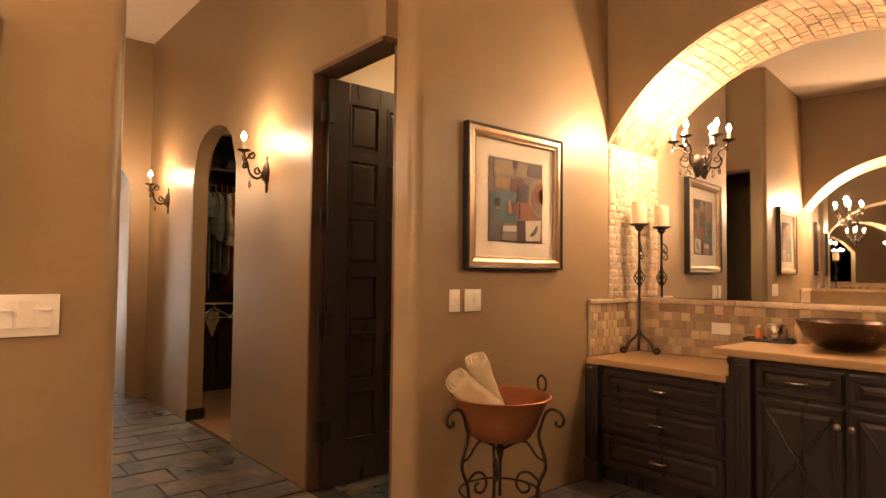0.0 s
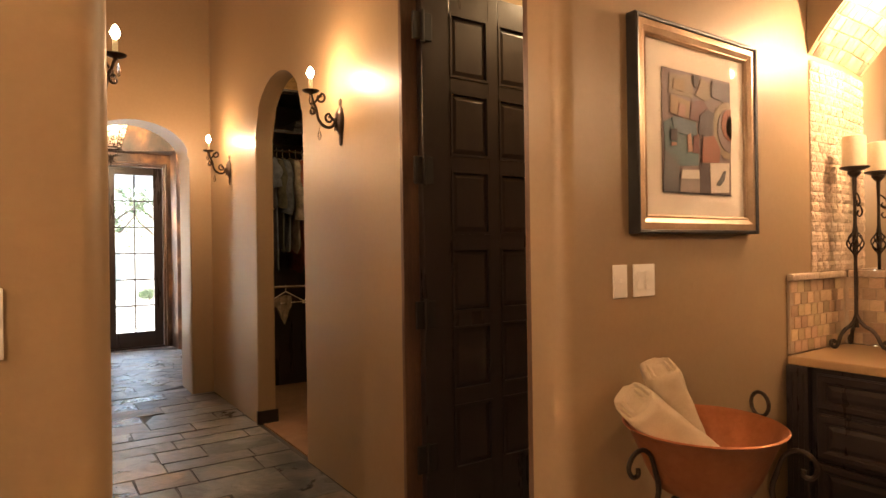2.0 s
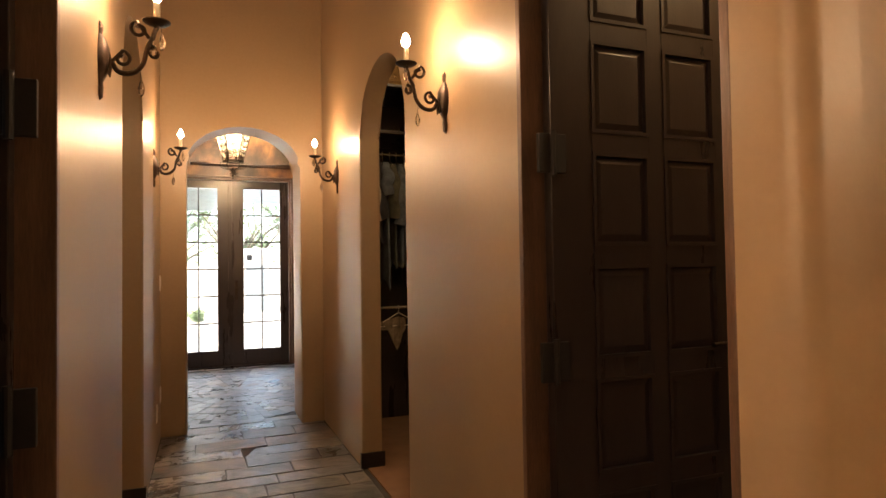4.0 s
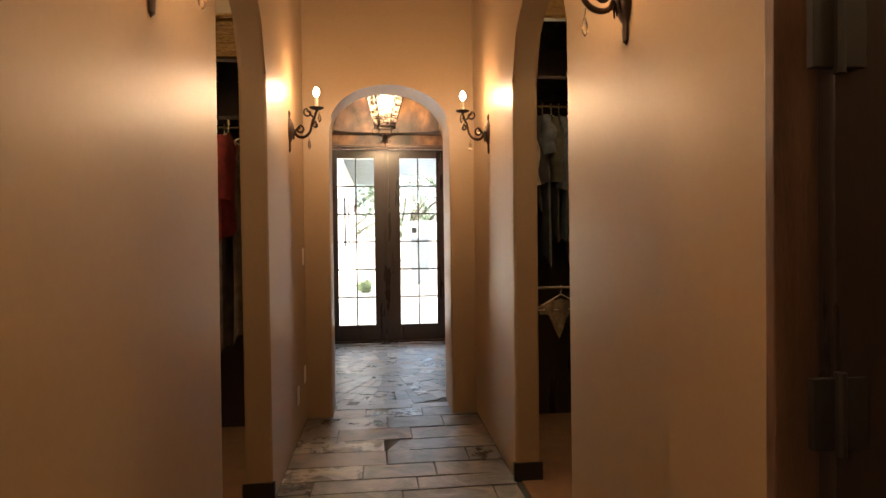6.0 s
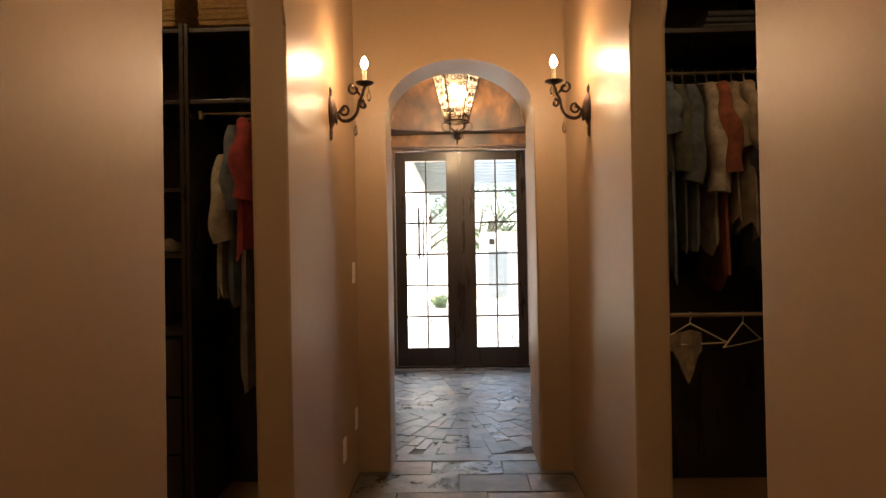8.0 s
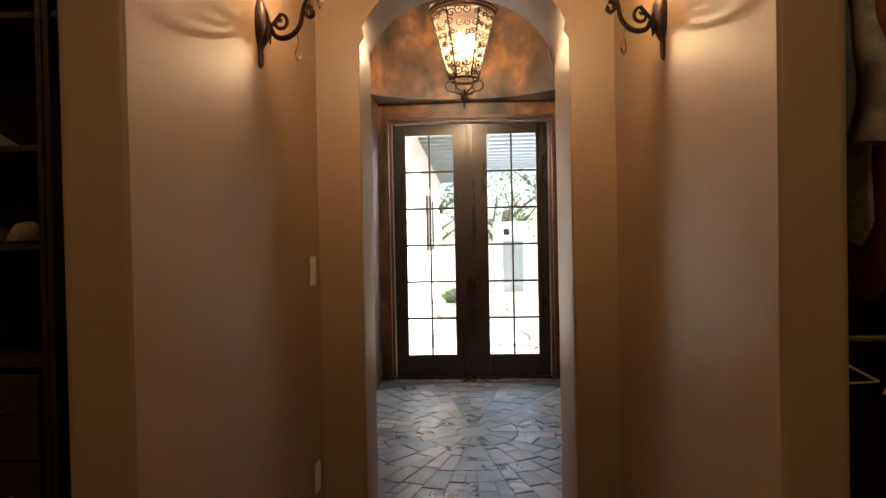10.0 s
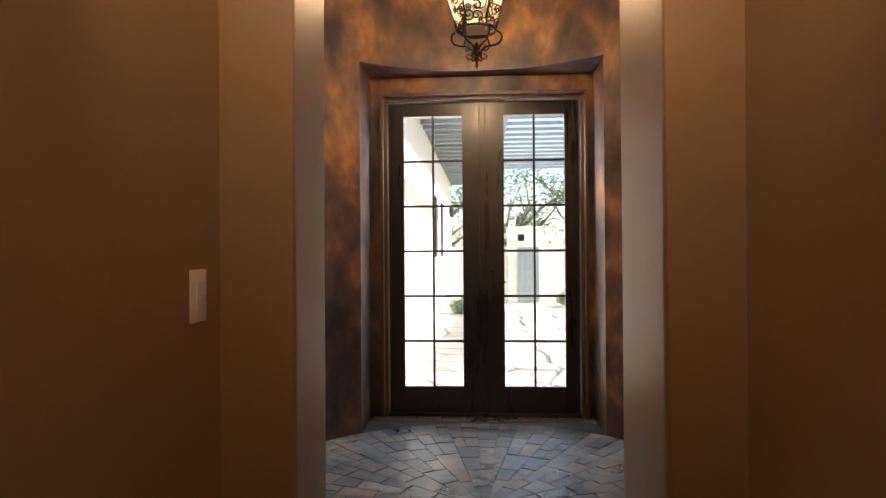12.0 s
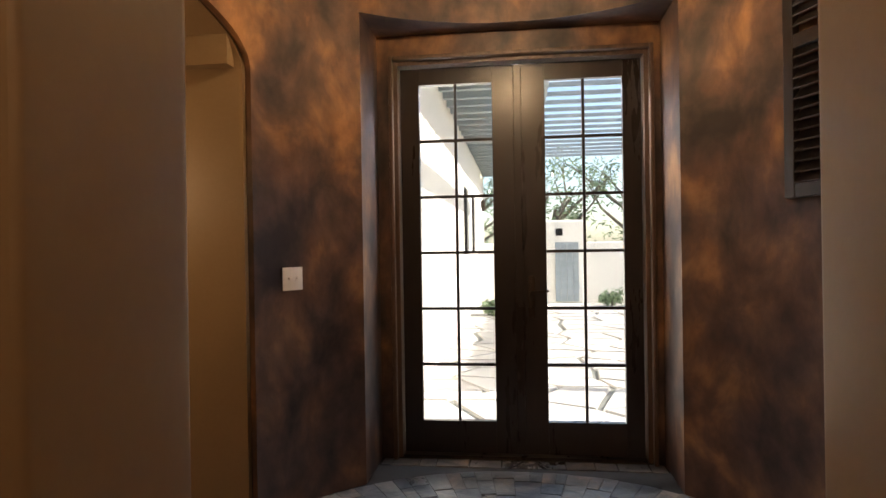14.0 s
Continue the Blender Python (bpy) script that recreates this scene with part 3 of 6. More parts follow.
def niche(side):
    """The lining of one vanity niche; side 1 is east, -1 its twin across the room."""
    fx = (lambda x: x) if side > 0 else (lambda x: 2 * CX - x)

    def bx(bm, x0, x1, *a, **k):
        x0, x1 = sorted((fx(x0), fx(x1)))
        return box(bm, x0, x1, *a, **k)
    depth = XM - XB
    tag = "_east" if side > 0 else "_west"

    def skewed(bm):
        for v in bm.verts:
            if abs(v.co.x - CX) > XM - 0.10 - CX:
                v.co.x += side * MTILT * (BB - v.co.y)
        return bm
    north = structure("wall_niche_north" + tag, bx(bmesh.new(), XB + 0.1, XM + 0.2, BB + 0.001, BB + 0.03, 0, 2.3), BED)
    bm = bmesh.new()
    bx(bm, XB + 0.1, XM + 0.2, BA - 0.12, BA - 0.002, 0, 2.3)
    structure("wall_niche_south" + tag, bm, BED)
    pts = seg(40)
    bm = bmesh.new()
    rows = []
    for u, z in pts:
        n = Vector((0, u - YC, z - ZC)).normalized()
        rows.append([bm.verts.new((fx(XB + 0.004 + a), u + n.y * b, z + n.z * b)) for a, b in ((0.0, 0.003), (depth + 0.20, 0.003), (depth + 0.20, 0.08), (0.098, 0.08), (0.098, 0.02), (0.0, 0.02))])
    for a, b in zip(rows, rows[1:]):
        for i in range(6):
            bm.faces.new((a[i], a[(i + 1) % 6], b[(i + 1) % 6], b[i]))
    structure("wall_niche_vault" + tag, bm, STONE)
    # jamb stones
    ncol = int(depth / SW)
    k = 0
    for row in range(int((2.19 - 1.135) / SH)):
        off = hsh("off", row).uniform(0.1, 0.9)
        for c in range(ncol + 3):
            x0 = XB + 0.012 + (c - off) * SW
            x1 = min(x0 + SW, XM + 0.04)
            x0 = max(x0, XB + 0.006)
            if x1 - x0 < 0.008:
                continue
            k += 1
            m = Matrix.Translation((x0, BB + 0.001 - 0.002, 1.135 + row * SH)) @ Matrix.Diagonal(((x1 - x0) / SW, 1, 1, 1))
            if side > 0:
                laid(STONES[hsh(row, c).randrange(16)], "stone", north, m)
    # vault tiles
    if side > 0:
        vault = bpy.data.objects["wall_niche_vault_east"]
        a0 = math.asin((2.18 - ZC) / RC)
        PV = 0.066
        nn = int(RC * (math.pi - 2 * a0) / PV)
        rest = bmesh.new()
        for i in range(nn):
            t0 = a0 + (math.pi - 2 * a0) * (i + 0.015) / nn
            t1 = a0 + (math.pi - 2 * a0) * (i + 0.985) / nn
            x = XB + 0.014
            first = hsh("v", i).uniform(0.3, 1.0)
            c = 0
            while x < XM + 0.17:
                w = PV * (first if c == 0 else hsh("w", i, c).uniform(0.85, 1.15))
                d = 0.004 + hsh(i, c).uniform(0, 0.005)
                whole = i < 26
                bm, lo, hi = (bmesh.new() if whole else rest), [], []
                for t, xx in ((t0, x + 0.0005), (t0, x + w - 0.0005), (t1, x + w - 0.0005), (t1, x + 0.0005)):
                    lo.append(bm.verts.new((xx, YC - (RC + 0.002) * math.cos(t), ZC + (RC + 0.002) * math.sin(t))))
                tm, xm = (t0 + t1) / 2, x + w / 2
                for v in lo:
                    p = v.co.lerp(Vector((xm, YC - RC * math.cos(tm), ZC + RC * math.sin(tm))), 0.09)
                    n = Vector((0, p.y - YC, p.z - ZC)).normalized()
                    hi.append(bm.verts.new(p - n * (d + hsh(i, c, xx, len(hi)).uniform(-.002, .002))))
                for q in range(4):
                    bm.faces.new((lo[q], lo[(q + 1) % 4], hi[(q + 1) % 4], hi[q]))
                bm.faces.new(hi)
                if whole:
                    part("tile", bm, VAULT, vault)
                x += w
                c += 1
        tagged(part("vault_tiles", rest, VAULT), kind="stuff")
    # mirror, cut to the arch, a little out of square
    my0 = BA + 0.02
    prof = [(my0, 1.14), (my0, 2.18)] + [(u, z) for u, z in pts[1:-1] if u > my0 + 0.005 and u < BB - 0.008] + [(BB - 0.004, 2.18), (BB - 0.004, 1.14)]
    bm = extrude_outline(prof, lambda u, z, w: (fx(XM + MTILT * (BB - u) + w), u, z), 0.006)
    mir = part("mirror_glass", bm, MIRROR)
    th = thing("wall_mirror", "large arched mirror set into a stone-lined niche over the vanity", "mirror", Matrix(), "vanity mirrors")
    mir.parent = th
    mir.name = "glass"
    bm = extrude_outline(prof, lambda u, z, w: (fx(XM + MTILT * (BB - u) + 0.0065 + w), u, z), 0.012)
    part("backing", bm, BLACK, th)
    # splash
    bm = bmesh.new()
    bx(bm, 4.084, XB, BB - 0.014, BB - 0.002, 0.768, 1.10)
    bx(bm, XB, XM + 0.09, BB - 0.014, BB, 0.768, 1.10)
    bx(bm, XM - 0.03, XM + 0.09, BA, BB - 0.014, 0.768, 1.10)
    spl = structure("wall_splash" + tag, skewed(bm), BED)
    if side > 0:
        for r in range(6):
            for c in range(11):
                x0 = 4.086 + c * TS * 1.01
                if x0 + TS < XM - 0.04 and 0.77 + r * TS * 0.93 < 1.07:
                    laid(TILES[hsh(r, c, 1).randrange(4)], "tile", spl, pose(x0 - (r % 2) * 0.028 + 0.03, BB - 0.015, 0.769 + r * 0.0555) @ Matrix.Diagonal((1, 1, 0.9, 1)))
            for c in range(37):
                y0 = BB - 0.03 - c * TS * 1.01 - (r % 2) * 0.03
                if y0 - TS > BA and not (c > 12 and r < 3):
                    laid(TILES[hsh(r, c, 2).randrange(4)], "tile", spl, pose(XM - 0.031 + MTILT * (BB - y0), y0, 0.769 + r * 0.0555, 0, 0, -90 + math.degrees(MTILT)) @ Matrix.Diagonal((1, 1, 0.9, 1)))
    bm = bmesh.new()
    bx(bm, 4.078, XB + 0.02, BB - 0.032, BB - 0.003, 1.102, 1.134, bevel=0.009)
    bx(bm, XB + 0.02, XM - 0.05, BB - 0.032, BB - 0.003, 1.102, 1.134, bevel=0.009)
    n = 14
    for i in range(n):
        a, b = BA + 0.01 + (BB - BA - 0.045) * i / n, BA + 0.01 + (BB - BA - 0.045) * (i + 1) / n
        bx(bm, XM - 0.055, XM - 0.004, a + 0.001, b - 0.001, 1.102, 1.136, bevel=0.008)
    structure("trim_splash" + tag, skewed(bm), STONE, True)


niche(1)
niche(-1)


def pull(th, x, y, z, side):
    bm = bmesh.new()
    tube(bm, [(x, y - 0.045, z), (x - 0.018, y - 0.04, z), (x - 0.024, y, z), (x - 0.018, y + 0.04, z), (x, y + 0.045, z)], 0.006)
    for dy in (-0.045, 0.045):
        lathe(bm, [(0.010, -0.004), (0.010, 0.004)], 10, (x - 0.002, y + dy, z))
    return bm


def front(name, th, x, y0, y1, z0, z1, side=1):
    """A cabinet front with its moulded frame and raised field."""
    sx = (lambda v: v) if side > 0 else (lambda v: 2 * CX - v)
    bm = box(bmesh.new(), *sorted((sx(x - 0.018), sx(x - 0.001))), y0, y1, z0, z1, 0.003)
    d = part(name, bm, ESPRESSO, th)

    def loops(prof):
        bm = bmesh.new()
        rings = [[bm.verts.new((sx(x - o), a, b)) for a, b in ((y0 + k, z0 + k), (y1 - k, z0 + k), (y1 - k, z1 - k), (y0 + k, z1 - k))] for k, o in prof]
        for a, b in zip(rings, rings[1:]):
            for q in range(4):
                bm.faces.new((a[q], a[(q + 1) % 4], b[(q + 1) % 4], b[q]))
        return bm, rings
    bm, rings = loops(((0.004, 0.0185), (0.004, 0.028), (0.008, 0.031), (0.028, 0.031), (0.033, 0.027), (0.036, 0.027), (0.040, 0.022), (0.042, 0.0185)))
    part("moulding", bm, ESPRESSO, d)
    bm, rings = loops(((0.046, 0.0185), (0.050, 0.020), (0.064, 0.0265)))
    bm.faces.new(rings[-1])
    part("raised_field", bm, ESPRESSO, d)
    return d


def slab(x0, y0, y1, z0, z1, side=1):
    """A counter slab whose back edge follows the splash."""
    bm = box(bmesh.new(), x0, XM - 0.034, y0, y1, z0, z1, 0.009)
    for v in bm.verts:
        if v.co.x > 4.4:
            v.co.x += MTILT * (BB - v.co.y)
        if side < 0:
            v.co.x = 2 * CX - v.co.x
    return bm


def lower_cabinet():
    th = thing("drawer_cabinet", "dark espresso vanity base with three drawers beneath the lower counter", "cabinet", Matrix(), "vanity cabinets")
    x, y0, y1, top = 4.09, 1.568, 2.474, 0.725
    bm = bmesh.new()
    box(bm, x, 4.61, y0, y1, 0.09, top)
    box(bm, x + 0.05, 4.59, y0 + 0.01, y1 - 0.01, 0.0, 0.09)
    part("body", bm, ESPRESSO, th)
    bm = bmesh.new()
    box(bm, x - 0.045, x - 0.001, 2.375, 2.47, 0.12, top, 0.006)
    box(bm, x - 0.06, x - 0.001, 2.365, 2.473, 0.0, 0.13, 0.008)
    for i in range(3):
        box(bm, x - 0.05, x - 0.044, 2.393 + i * 0.024, 2.403 + i * 0.024, 0.16, top - 0.03, 0.003)
    part("corner_post", bm, ESPRESSO, th)
    for i, (z0, z1) in enumerate(((0.545, 0.70), (0.33, 0.525), (0.115, 0.31))):
        d = front("drawer", th, x, 1.60, 2.35, z0, z1)
        part("pull", pull(th, x - 0.031, 1.975, (z0 + z1) / 2, 1), NICKEL, d, "brushed nickel pull", True)
    bm = slab(4.045, 1.572, BB - 0.016, 0.727, 0.766)
    c = part("countertop", bm, COUNTER)
    tagged(c, "lower tan travertine countertop slab along the tiled splash", "countertop")
    return th


def upper_cabinet():
    th = thing("sink_cabinet", "dark espresso sink cabinet with crossed panel doors below the counter", "cabinet", Matrix(), "vanity cabinets")
    x, y0, y1, top = 4.085, 0.50, 1.562, 0.87
    bm = bmesh.new()
    box(bm, x, 4.61, y0, y1, 0.09, top)
    box(bm, x + 0.05, 4.59, y0 + 0.01, y1 - 0.01, 0, 0.09)
    part("body", bm, ESPRESSO, th)
    for yc in (1.50, 0.56):
        bm = bmesh.new()
        box(bm, x - 0.055, x - 0.001, yc - 0.055, yc + 0.055, 0.13, top - 0.03, 0.008)
        box(bm, x - 0.07, x - 0.001, yc - 0.062, yc + 0.062, 0.0, 0.135, 0.01)
        box(bm, x - 0.065, x - 0.001, yc - 0.06, yc + 0.06, top - 0.035, top, 0.008)
        for i in range(3):
            box(bm, x - 0.061, x - 0.054, yc - 0.033 + i * 0.026, yc - 0.021 + i * 0.026, 0.17, top - 0.07, 0.003)
        part("corner_post", bm, ESPRESSO, th)
    for a, b in ((1.04, 1.43), (0.63, 1.02)):
        d = front("drawer", th, x, a, b, 0.70, 0.845)
        part("pull", pull(th, x - 0.031, (a + b) / 2, 0.775, 1), NICKEL, d, "brushed nickel pull", True)
        d = front("door", th, x, a, b, 0.12, 0.68)
        for s in (-1, 1):
            p0 = Vector((x - 0.029, a + 0.05 if s > 0 else b - 0.05, 0.17))
            p1 = Vector((x - 0.029, b - 0.05 if s > 0 else a + 0.05, 0.63))
            part("brace", tube(bmesh.new(), [p0, p1], 0.009, 6), ESPRESSO, d)
        ky = a + 0.02 if a > 1 else b - 0.02
        bm = lathe(bmesh.new(), [(0.006, 0), (0.006, 0.012), (0.015, 0.018), (0.016, 0.026), (0.008, 0.032)], 14)
        bmesh.ops.rotate(bm, verts=bm.verts, cent=(0, 0, 0), matrix=Matrix.Rotation(-math.pi / 2, 3, "Y"))
        bmesh.ops.translate(bm, verts=bm.verts, vec=(x - 0.028, ky, 0.60))
        part("knob", bm, NICKEL, d, "brushed nickel knob", True)
    bm = slab(4.02, 0.45, 1.64, 0.872, 0.913)
    tagged(part("countertop", bm, COUNTER), "raised tan travertine countertop slab beneath the vessel sink", "countertop")
    return th


c1, c2 = lower_cabinet(), upper_cabinet()
bm = slab(4.045, BA + 0.012, 0.44, 0.727, 0.766)
tagged(part("countertop", bm, COUNTER), "lower tan travertine countertop slab along the tiled splash", "countertop")
tw = slab(4.03, BA + 0.012, BB - 0.016, 0.872, 0.913, -1)
tagged(part("countertop", tw, COUNTER), "long tan travertine countertop of the second vanity", "countertop")
th = thing("vanity_cabinet", "dark espresso wooden vanity base below the second mirror", "cabinet")
part("body", box(bmesh.new(), 2 * CX - 4.61, 2 * CX - 4.09, BA + 0.012, BB - 0.01, 0, 0.87, 0.004), ESPRESSO, th)
for i in range(4):
    front("door", th, 4.09, BA + 0.08 + i * 0.56, BA + 0.58 + i * 0.56, 0.14, 0.84, -1)


def vessel_sink(m):
    th = thing("vessel_sink", "round dark hammered copper vessel sink standing on the stone counter", "sink", m, "vessel sinks")
    prof = [(0.07, 0.0), (0.13, 0.02), (0.185, 0.065), (0.215, 0.125), (0.226, 0.150), (0.230, 0.152), (0.222, 0.148), (0.205, 0.12), (0.172, 0.066), (0.12, 0.03), (0.03, 0.022)]
    part("bowl", lathe(bmesh.new(), prof, 40), BRONZE, th, "", True)
    part("drain", lathe(bmesh.new(), [(0.028, 0.022), (0.028, 0.027), (0.01, 0.028)], 18), NICKEL, th, "nickel drain")
    return th


vessel_sink(pose(4.42, 1.13, 0.913))
vessel_sink(pose(2 * CX - 4.42, 1.31, 0.913))


def candle_holder(m):
    th = thing("candle_holder", "tall dark iron candlestick with an ivory pillar candle on the counter", "candle holder", m)
    bm = bmesh.new()
    h = 0.872
    tube(bm, [(0, 0, 0.10), (0, 0, 0.2), (0, 0, 0.43), (0, 0, 0.455), (0, 0, 0.562), (0, 0, 0.6), (0, 0, 0.7), (0, 0, h - 0.03)], [0.010, 0.008, 0.008, 0.012, 0.012, 0.008, 0.007, 0.010], 10)
    part("stem", bm, IRON, th, "", True)
    bm = bmesh.new()
    for k in range(6):
        a0 = k * 1.0472
        pts = []
        for j in range(9):
            rr, a = 0.006 + 0.029 * math.sin(math.pi * j / 8), a0 + 0.28 * j
            pts.append((rr * math.cos(a), rr * math.sin(a), 0.452 + 0.0138 * j))
        tube(bm, pts, 0.0035, 6)
    part("twisted_cage", bm, IRON, th, "", True)
    for i in range(3):
        a = i * 2.094 + 0.6
        c, s = math.cos(a), math.sin(a)
        prof = [(0.0, 0.16), (0.014, 0.13), (0.034, 0.108), (0.06, 0.092), (0.082, 0.068), (0.096, 0.036), (0.108, 0.014), (0.124, 0.010), (0.137, 0.022), (0.134, 0.038), (0.120, 0.040), (0.113, 0.030)]
        part("foot", tube(bmesh.new(), [(r * c, r * s, z) for r, z in prof], 0.009), IRON, th, "", True)
    bm = bmesh.new()
    for k in range(2):
        a = 0.9 + k * 0.3
        pts = [(0.008, h - 0.12), (0.03, h - 0.14), (0.04, h - 0.17), (0.026, h - 0.19), (0.012, h - 0.175), (0.02, h - 0.16)]
        tube(bm, [(-r * math.cos(a), -r * math.sin(a), z - k * 0.05) for r, z in pts], 0.004, 6)
    part("scroll", bm, IRON, th, "", True)
    part("cup", lathe(bmesh.new(), [(0.012, h - 0.05), (0.03, h - 0.03), (0.028, h - 0.02), (0.062, h - 0.006), (0.064, h), (0.01, h)], 24), IRON, th, "", True)
    part("candle", lathe(bmesh.new(), [(0.050, h + 0.001), (0.051, h + 0.132), (0.048, h + 0.147), (0.038, h + 0.150), (0.03, h + 0.142), (0.004, h + 0.138)], 28), WAX, th, "ivory pillar candle", True)
    return th


candle_holder(pose(4.505, 2.365, 0.766))

# tray with jars
th = thing("vanity_tray", "small black tray on the upper counter", "tray", pose(4.56, 1.55, 0.913, 0, 0, 8))
bm = box(bmesh.new(), -0.07, 0.07, -0.13, 0.13, 0.0, 0.01, 0.003)
for a in ((-0.07, -0.062, -0.13, 0.13), (0.062, 0.07, -0.13, 0.13), (-0.062, 0.062, -0.13, -0.122), (-0.062, 0.062, 0.122, 0.13)):
    box(bm, *a, 0.0101, 0.02)
part("tray", bm, BLACK, th)
th = thing("lidded_jar", "round metal canister with a knobbed lid on the tray", "jar", pose(4.56, 1.52, 0.9245))
part("body", lathe(bmesh.new(), [(0.045, 0), (0.048, 0.01), (0.048, 0.075), (0.046, 0.08)], 24), NICKEL, th, "", True)
part("lid", lathe(bmesh.new(), [(0.05, 0.0805), (0.05, 0.09), (0.02, 0.098), (0.007, 0.10), (0.010, 0.112), (0.004, 0.118)], 24), NICKEL, th, "", True)
ORANGE = two_scale("orange_glaze", (0.5, 0.12, 0.03), (0.62, 0.2, 0.05), 6, 60, 0.4)
th = thing("small_bottle", "small orange and cream bottle on the tray", "bottle", pose(4.55, 1.61, 0.9245))
part("body", lathe(bmesh.new(), [(0.018, 0), (0.022, 0.01), (0.02, 0.035), (0.01, 0.05), (0.008, 0.065)], 16), ORANGE, th, "", True)
part("cap", lathe(bmesh.new(), [(0.010, 0.0655), (0.010, 0.08), (0.004, 0.084)], 14), WAX, th, "", True)
th = thing("glass_candle", "brown speckled candle jar on the counter beside the sink", "jar", pose(4.62, 1.40, 0.913))
part("body", lathe(bmesh.new(), [(0.035, 0), (0.042, 0.01), (0.044, 0.07), (0.04, 0.1), (0.046, 0.11), (0.036, 0.105), (0.03, 0.03)], 24), TILE, th, "", True)


# ---- picture, switches ----
def flat(bm, pts, y, t=0.0015):
    a = [bm.verts.new((x, y, z)) for x, z in pts]
    b = [bm.verts.new((x, y + t, z)) for x, z in pts]
    bm.faces.new(a)
    bm.faces.new(b[::-1])
    for i in range(len(a)):
        bm.faces.new((a[i], b[i], b[(i + 1) % len(a)], a[(i + 1) % len(a)]))
    return bm


def ink(name, c):
    return two_scale(name, tuple(v * 0.75 for v in c), c, 14, 120, 0.7, bump=0.05)


INKS = {k: ink("ink_" + k, c) for k, c in dict((k, tuple(v * (0.85 if k == "ivory" else 0.55) for v in c)) for k, c in dict(plum=(0.10, 0.06, 0.055), teal=(0.11, 0.19, 0.19), rust=(0.42, 0.12, 0.045), sand=(0.42, 0.30, 0.17), ivory=(0.62, 0.52, 0.42), maroon=(0.22, 0.06, 0.04), mauve=(0.30, 0.20, 0.17), ash=(0.40, 0.30, 0.26), slate=(0.16, 0.15, 0.15), ochre=(0.46, 0.28, 0.11), peach=(0.55, 0.27, 0.16), blue=(0.14, 0.20, 0.23), charcoal=(0.04, 0.028, 0.028)).items()).items()}


def picture(m):
    th = thing("framed_picture", "abstract teal, rust and cream print in a champagne frame, wall hung", "picture", m, "framed prints")
    W = H = 0.79
    prof = [(0.0, 0.0), (0.0, -0.04), (0.006, -0.046), (0.014, -0.044), (0.016, -0.036), (0.04, -0.040), (0.058, -0.030), (0.064, -0.033), (0.070, -0.026), (0.070, -0.012)]
    def frame_mesh(pr):
        bm = bmesh.new()
        rings = []
        for d, y in pr:
            rings.append([bm.verts.new(p) for p in ((d, y, d), (W - d, y, d), (W - d, y, H - d), (d, y, H - d))])
        for a, b in zip(rings, rings[1:]):
            for i in range(4):
                bm.faces.new((a[i], a[(i + 1) % 4], b[(i + 1) % 4], b[i]))
        return bm
    part("frame_edge", frame_mesh(prof[:5]), BLACK, th, "black outer edge")
    part("frame", frame_mesh(prof[4:]), FRAME, th, "", True)
    part("mat_board", box(bmesh.new(), 0.06, W - 0.06, -0.014, -0.002, 0.06, H - 0.06), MATBOARD, th)
    x0, x1, z0, z1 = 0.175, 0.625, 0.155, 0.625
    art = part("print", flat(bmesh.new(), [(x0, z0), (x1, z0), (x1, z1), (x0, z1)], -0.0165), INKS["mauve"], th)
    w, h = x1 - x0, z1 - z0

    def bit(key, pts, lay, nm="shape"):
        part(nm, flat(bmesh.new(), [(x0 + a * w, z0 + b * h) for a, b in pts], -0.0165 - 0.0016 * lay), INKS[key], art)
    bit("charcoal", [(0.0, 0.0), (1.0, 0.0), (1.0, 0.012), (0.0, 0.012)], 1)
    bit("slate", [(0.0, 0.012), (0.24, 0.012), (0.22, 0.30), (0.03, 0.34)], 1)
    bit("sand", [(0.08, 0.80), (0.42, 0.79), (0.44, 0.90), (0.40, 0.98), (0.10, 0.96)], 1)
    bit("ochre", [(0.14, 0.84), (0.32, 0.83), (0.30, 0.93), (0.15, 0.92)], 2)
    bit("sand", [(0.45, 0.82), (0.60, 0.79), (0.68, 0.82), (0.68, 0.95), (0.54, 0.97), (0.50, 0.88)], 2)
    bit("plum", [(0.43, 0.90), (0.49, 0.89), (0.51, 0.99), (0.43, 0.99)], 3)
    bit("ochre", [(0.10, 0.64), (0.36, 0.62), (0.38, 0.76), (0.11, 0.79)], 2)
    bit("peach", [(0.20, 0.63), (0.30, 0.61), (0.31, 0.72), (0.22, 0.73)], 3)
    bit("maroon", [(0.38, 0.62), (0.60, 0.60), (0.66, 0.72), (0.58, 0.80), (0.40, 0.76)], 1)
    bit("plum", [(0.50, 0.50), (0.72, 0.50), (0.74, 0.70), (0.62, 0.72), (0.52, 0.66)], 2)
    bit("plum", [(0.70, 0.84), (0.99, 0.80), (0.99, 0.98), (0.72, 0.98)], 1)
    bit("teal", [(0.03, 0.34), (0.22, 0.22), (0.50, 0.24), (0.50, 0.44), (0.46, 0.60), (0.16, 0.62), (0.02, 0.56)], 1)
    bit("blue", [(0.16, 0.50), (0.46, 0.46), (0.46, 0.58), (0.26, 0.62), (0.12, 0.60)], 2)
    bit("charcoal", [(0.10, 0.42), (0.19, 0.42), (0.19, 0.52), (0.10, 0.51)], 3)
    bit("peach", [(0.11, 0.375), (0.18, 0.385), (0.18, 0.41), (0.11, 0.405)], 3)
    bit("peach", [(0.34, 0.34), (0.41, 0.35), (0.38, 0.50), (0.33, 0.48)], 3)
    bit("maroon", [(0.40, 0.34), (0.50, 0.34), (0.50, 0.50), (0.42, 0.48)], 3)
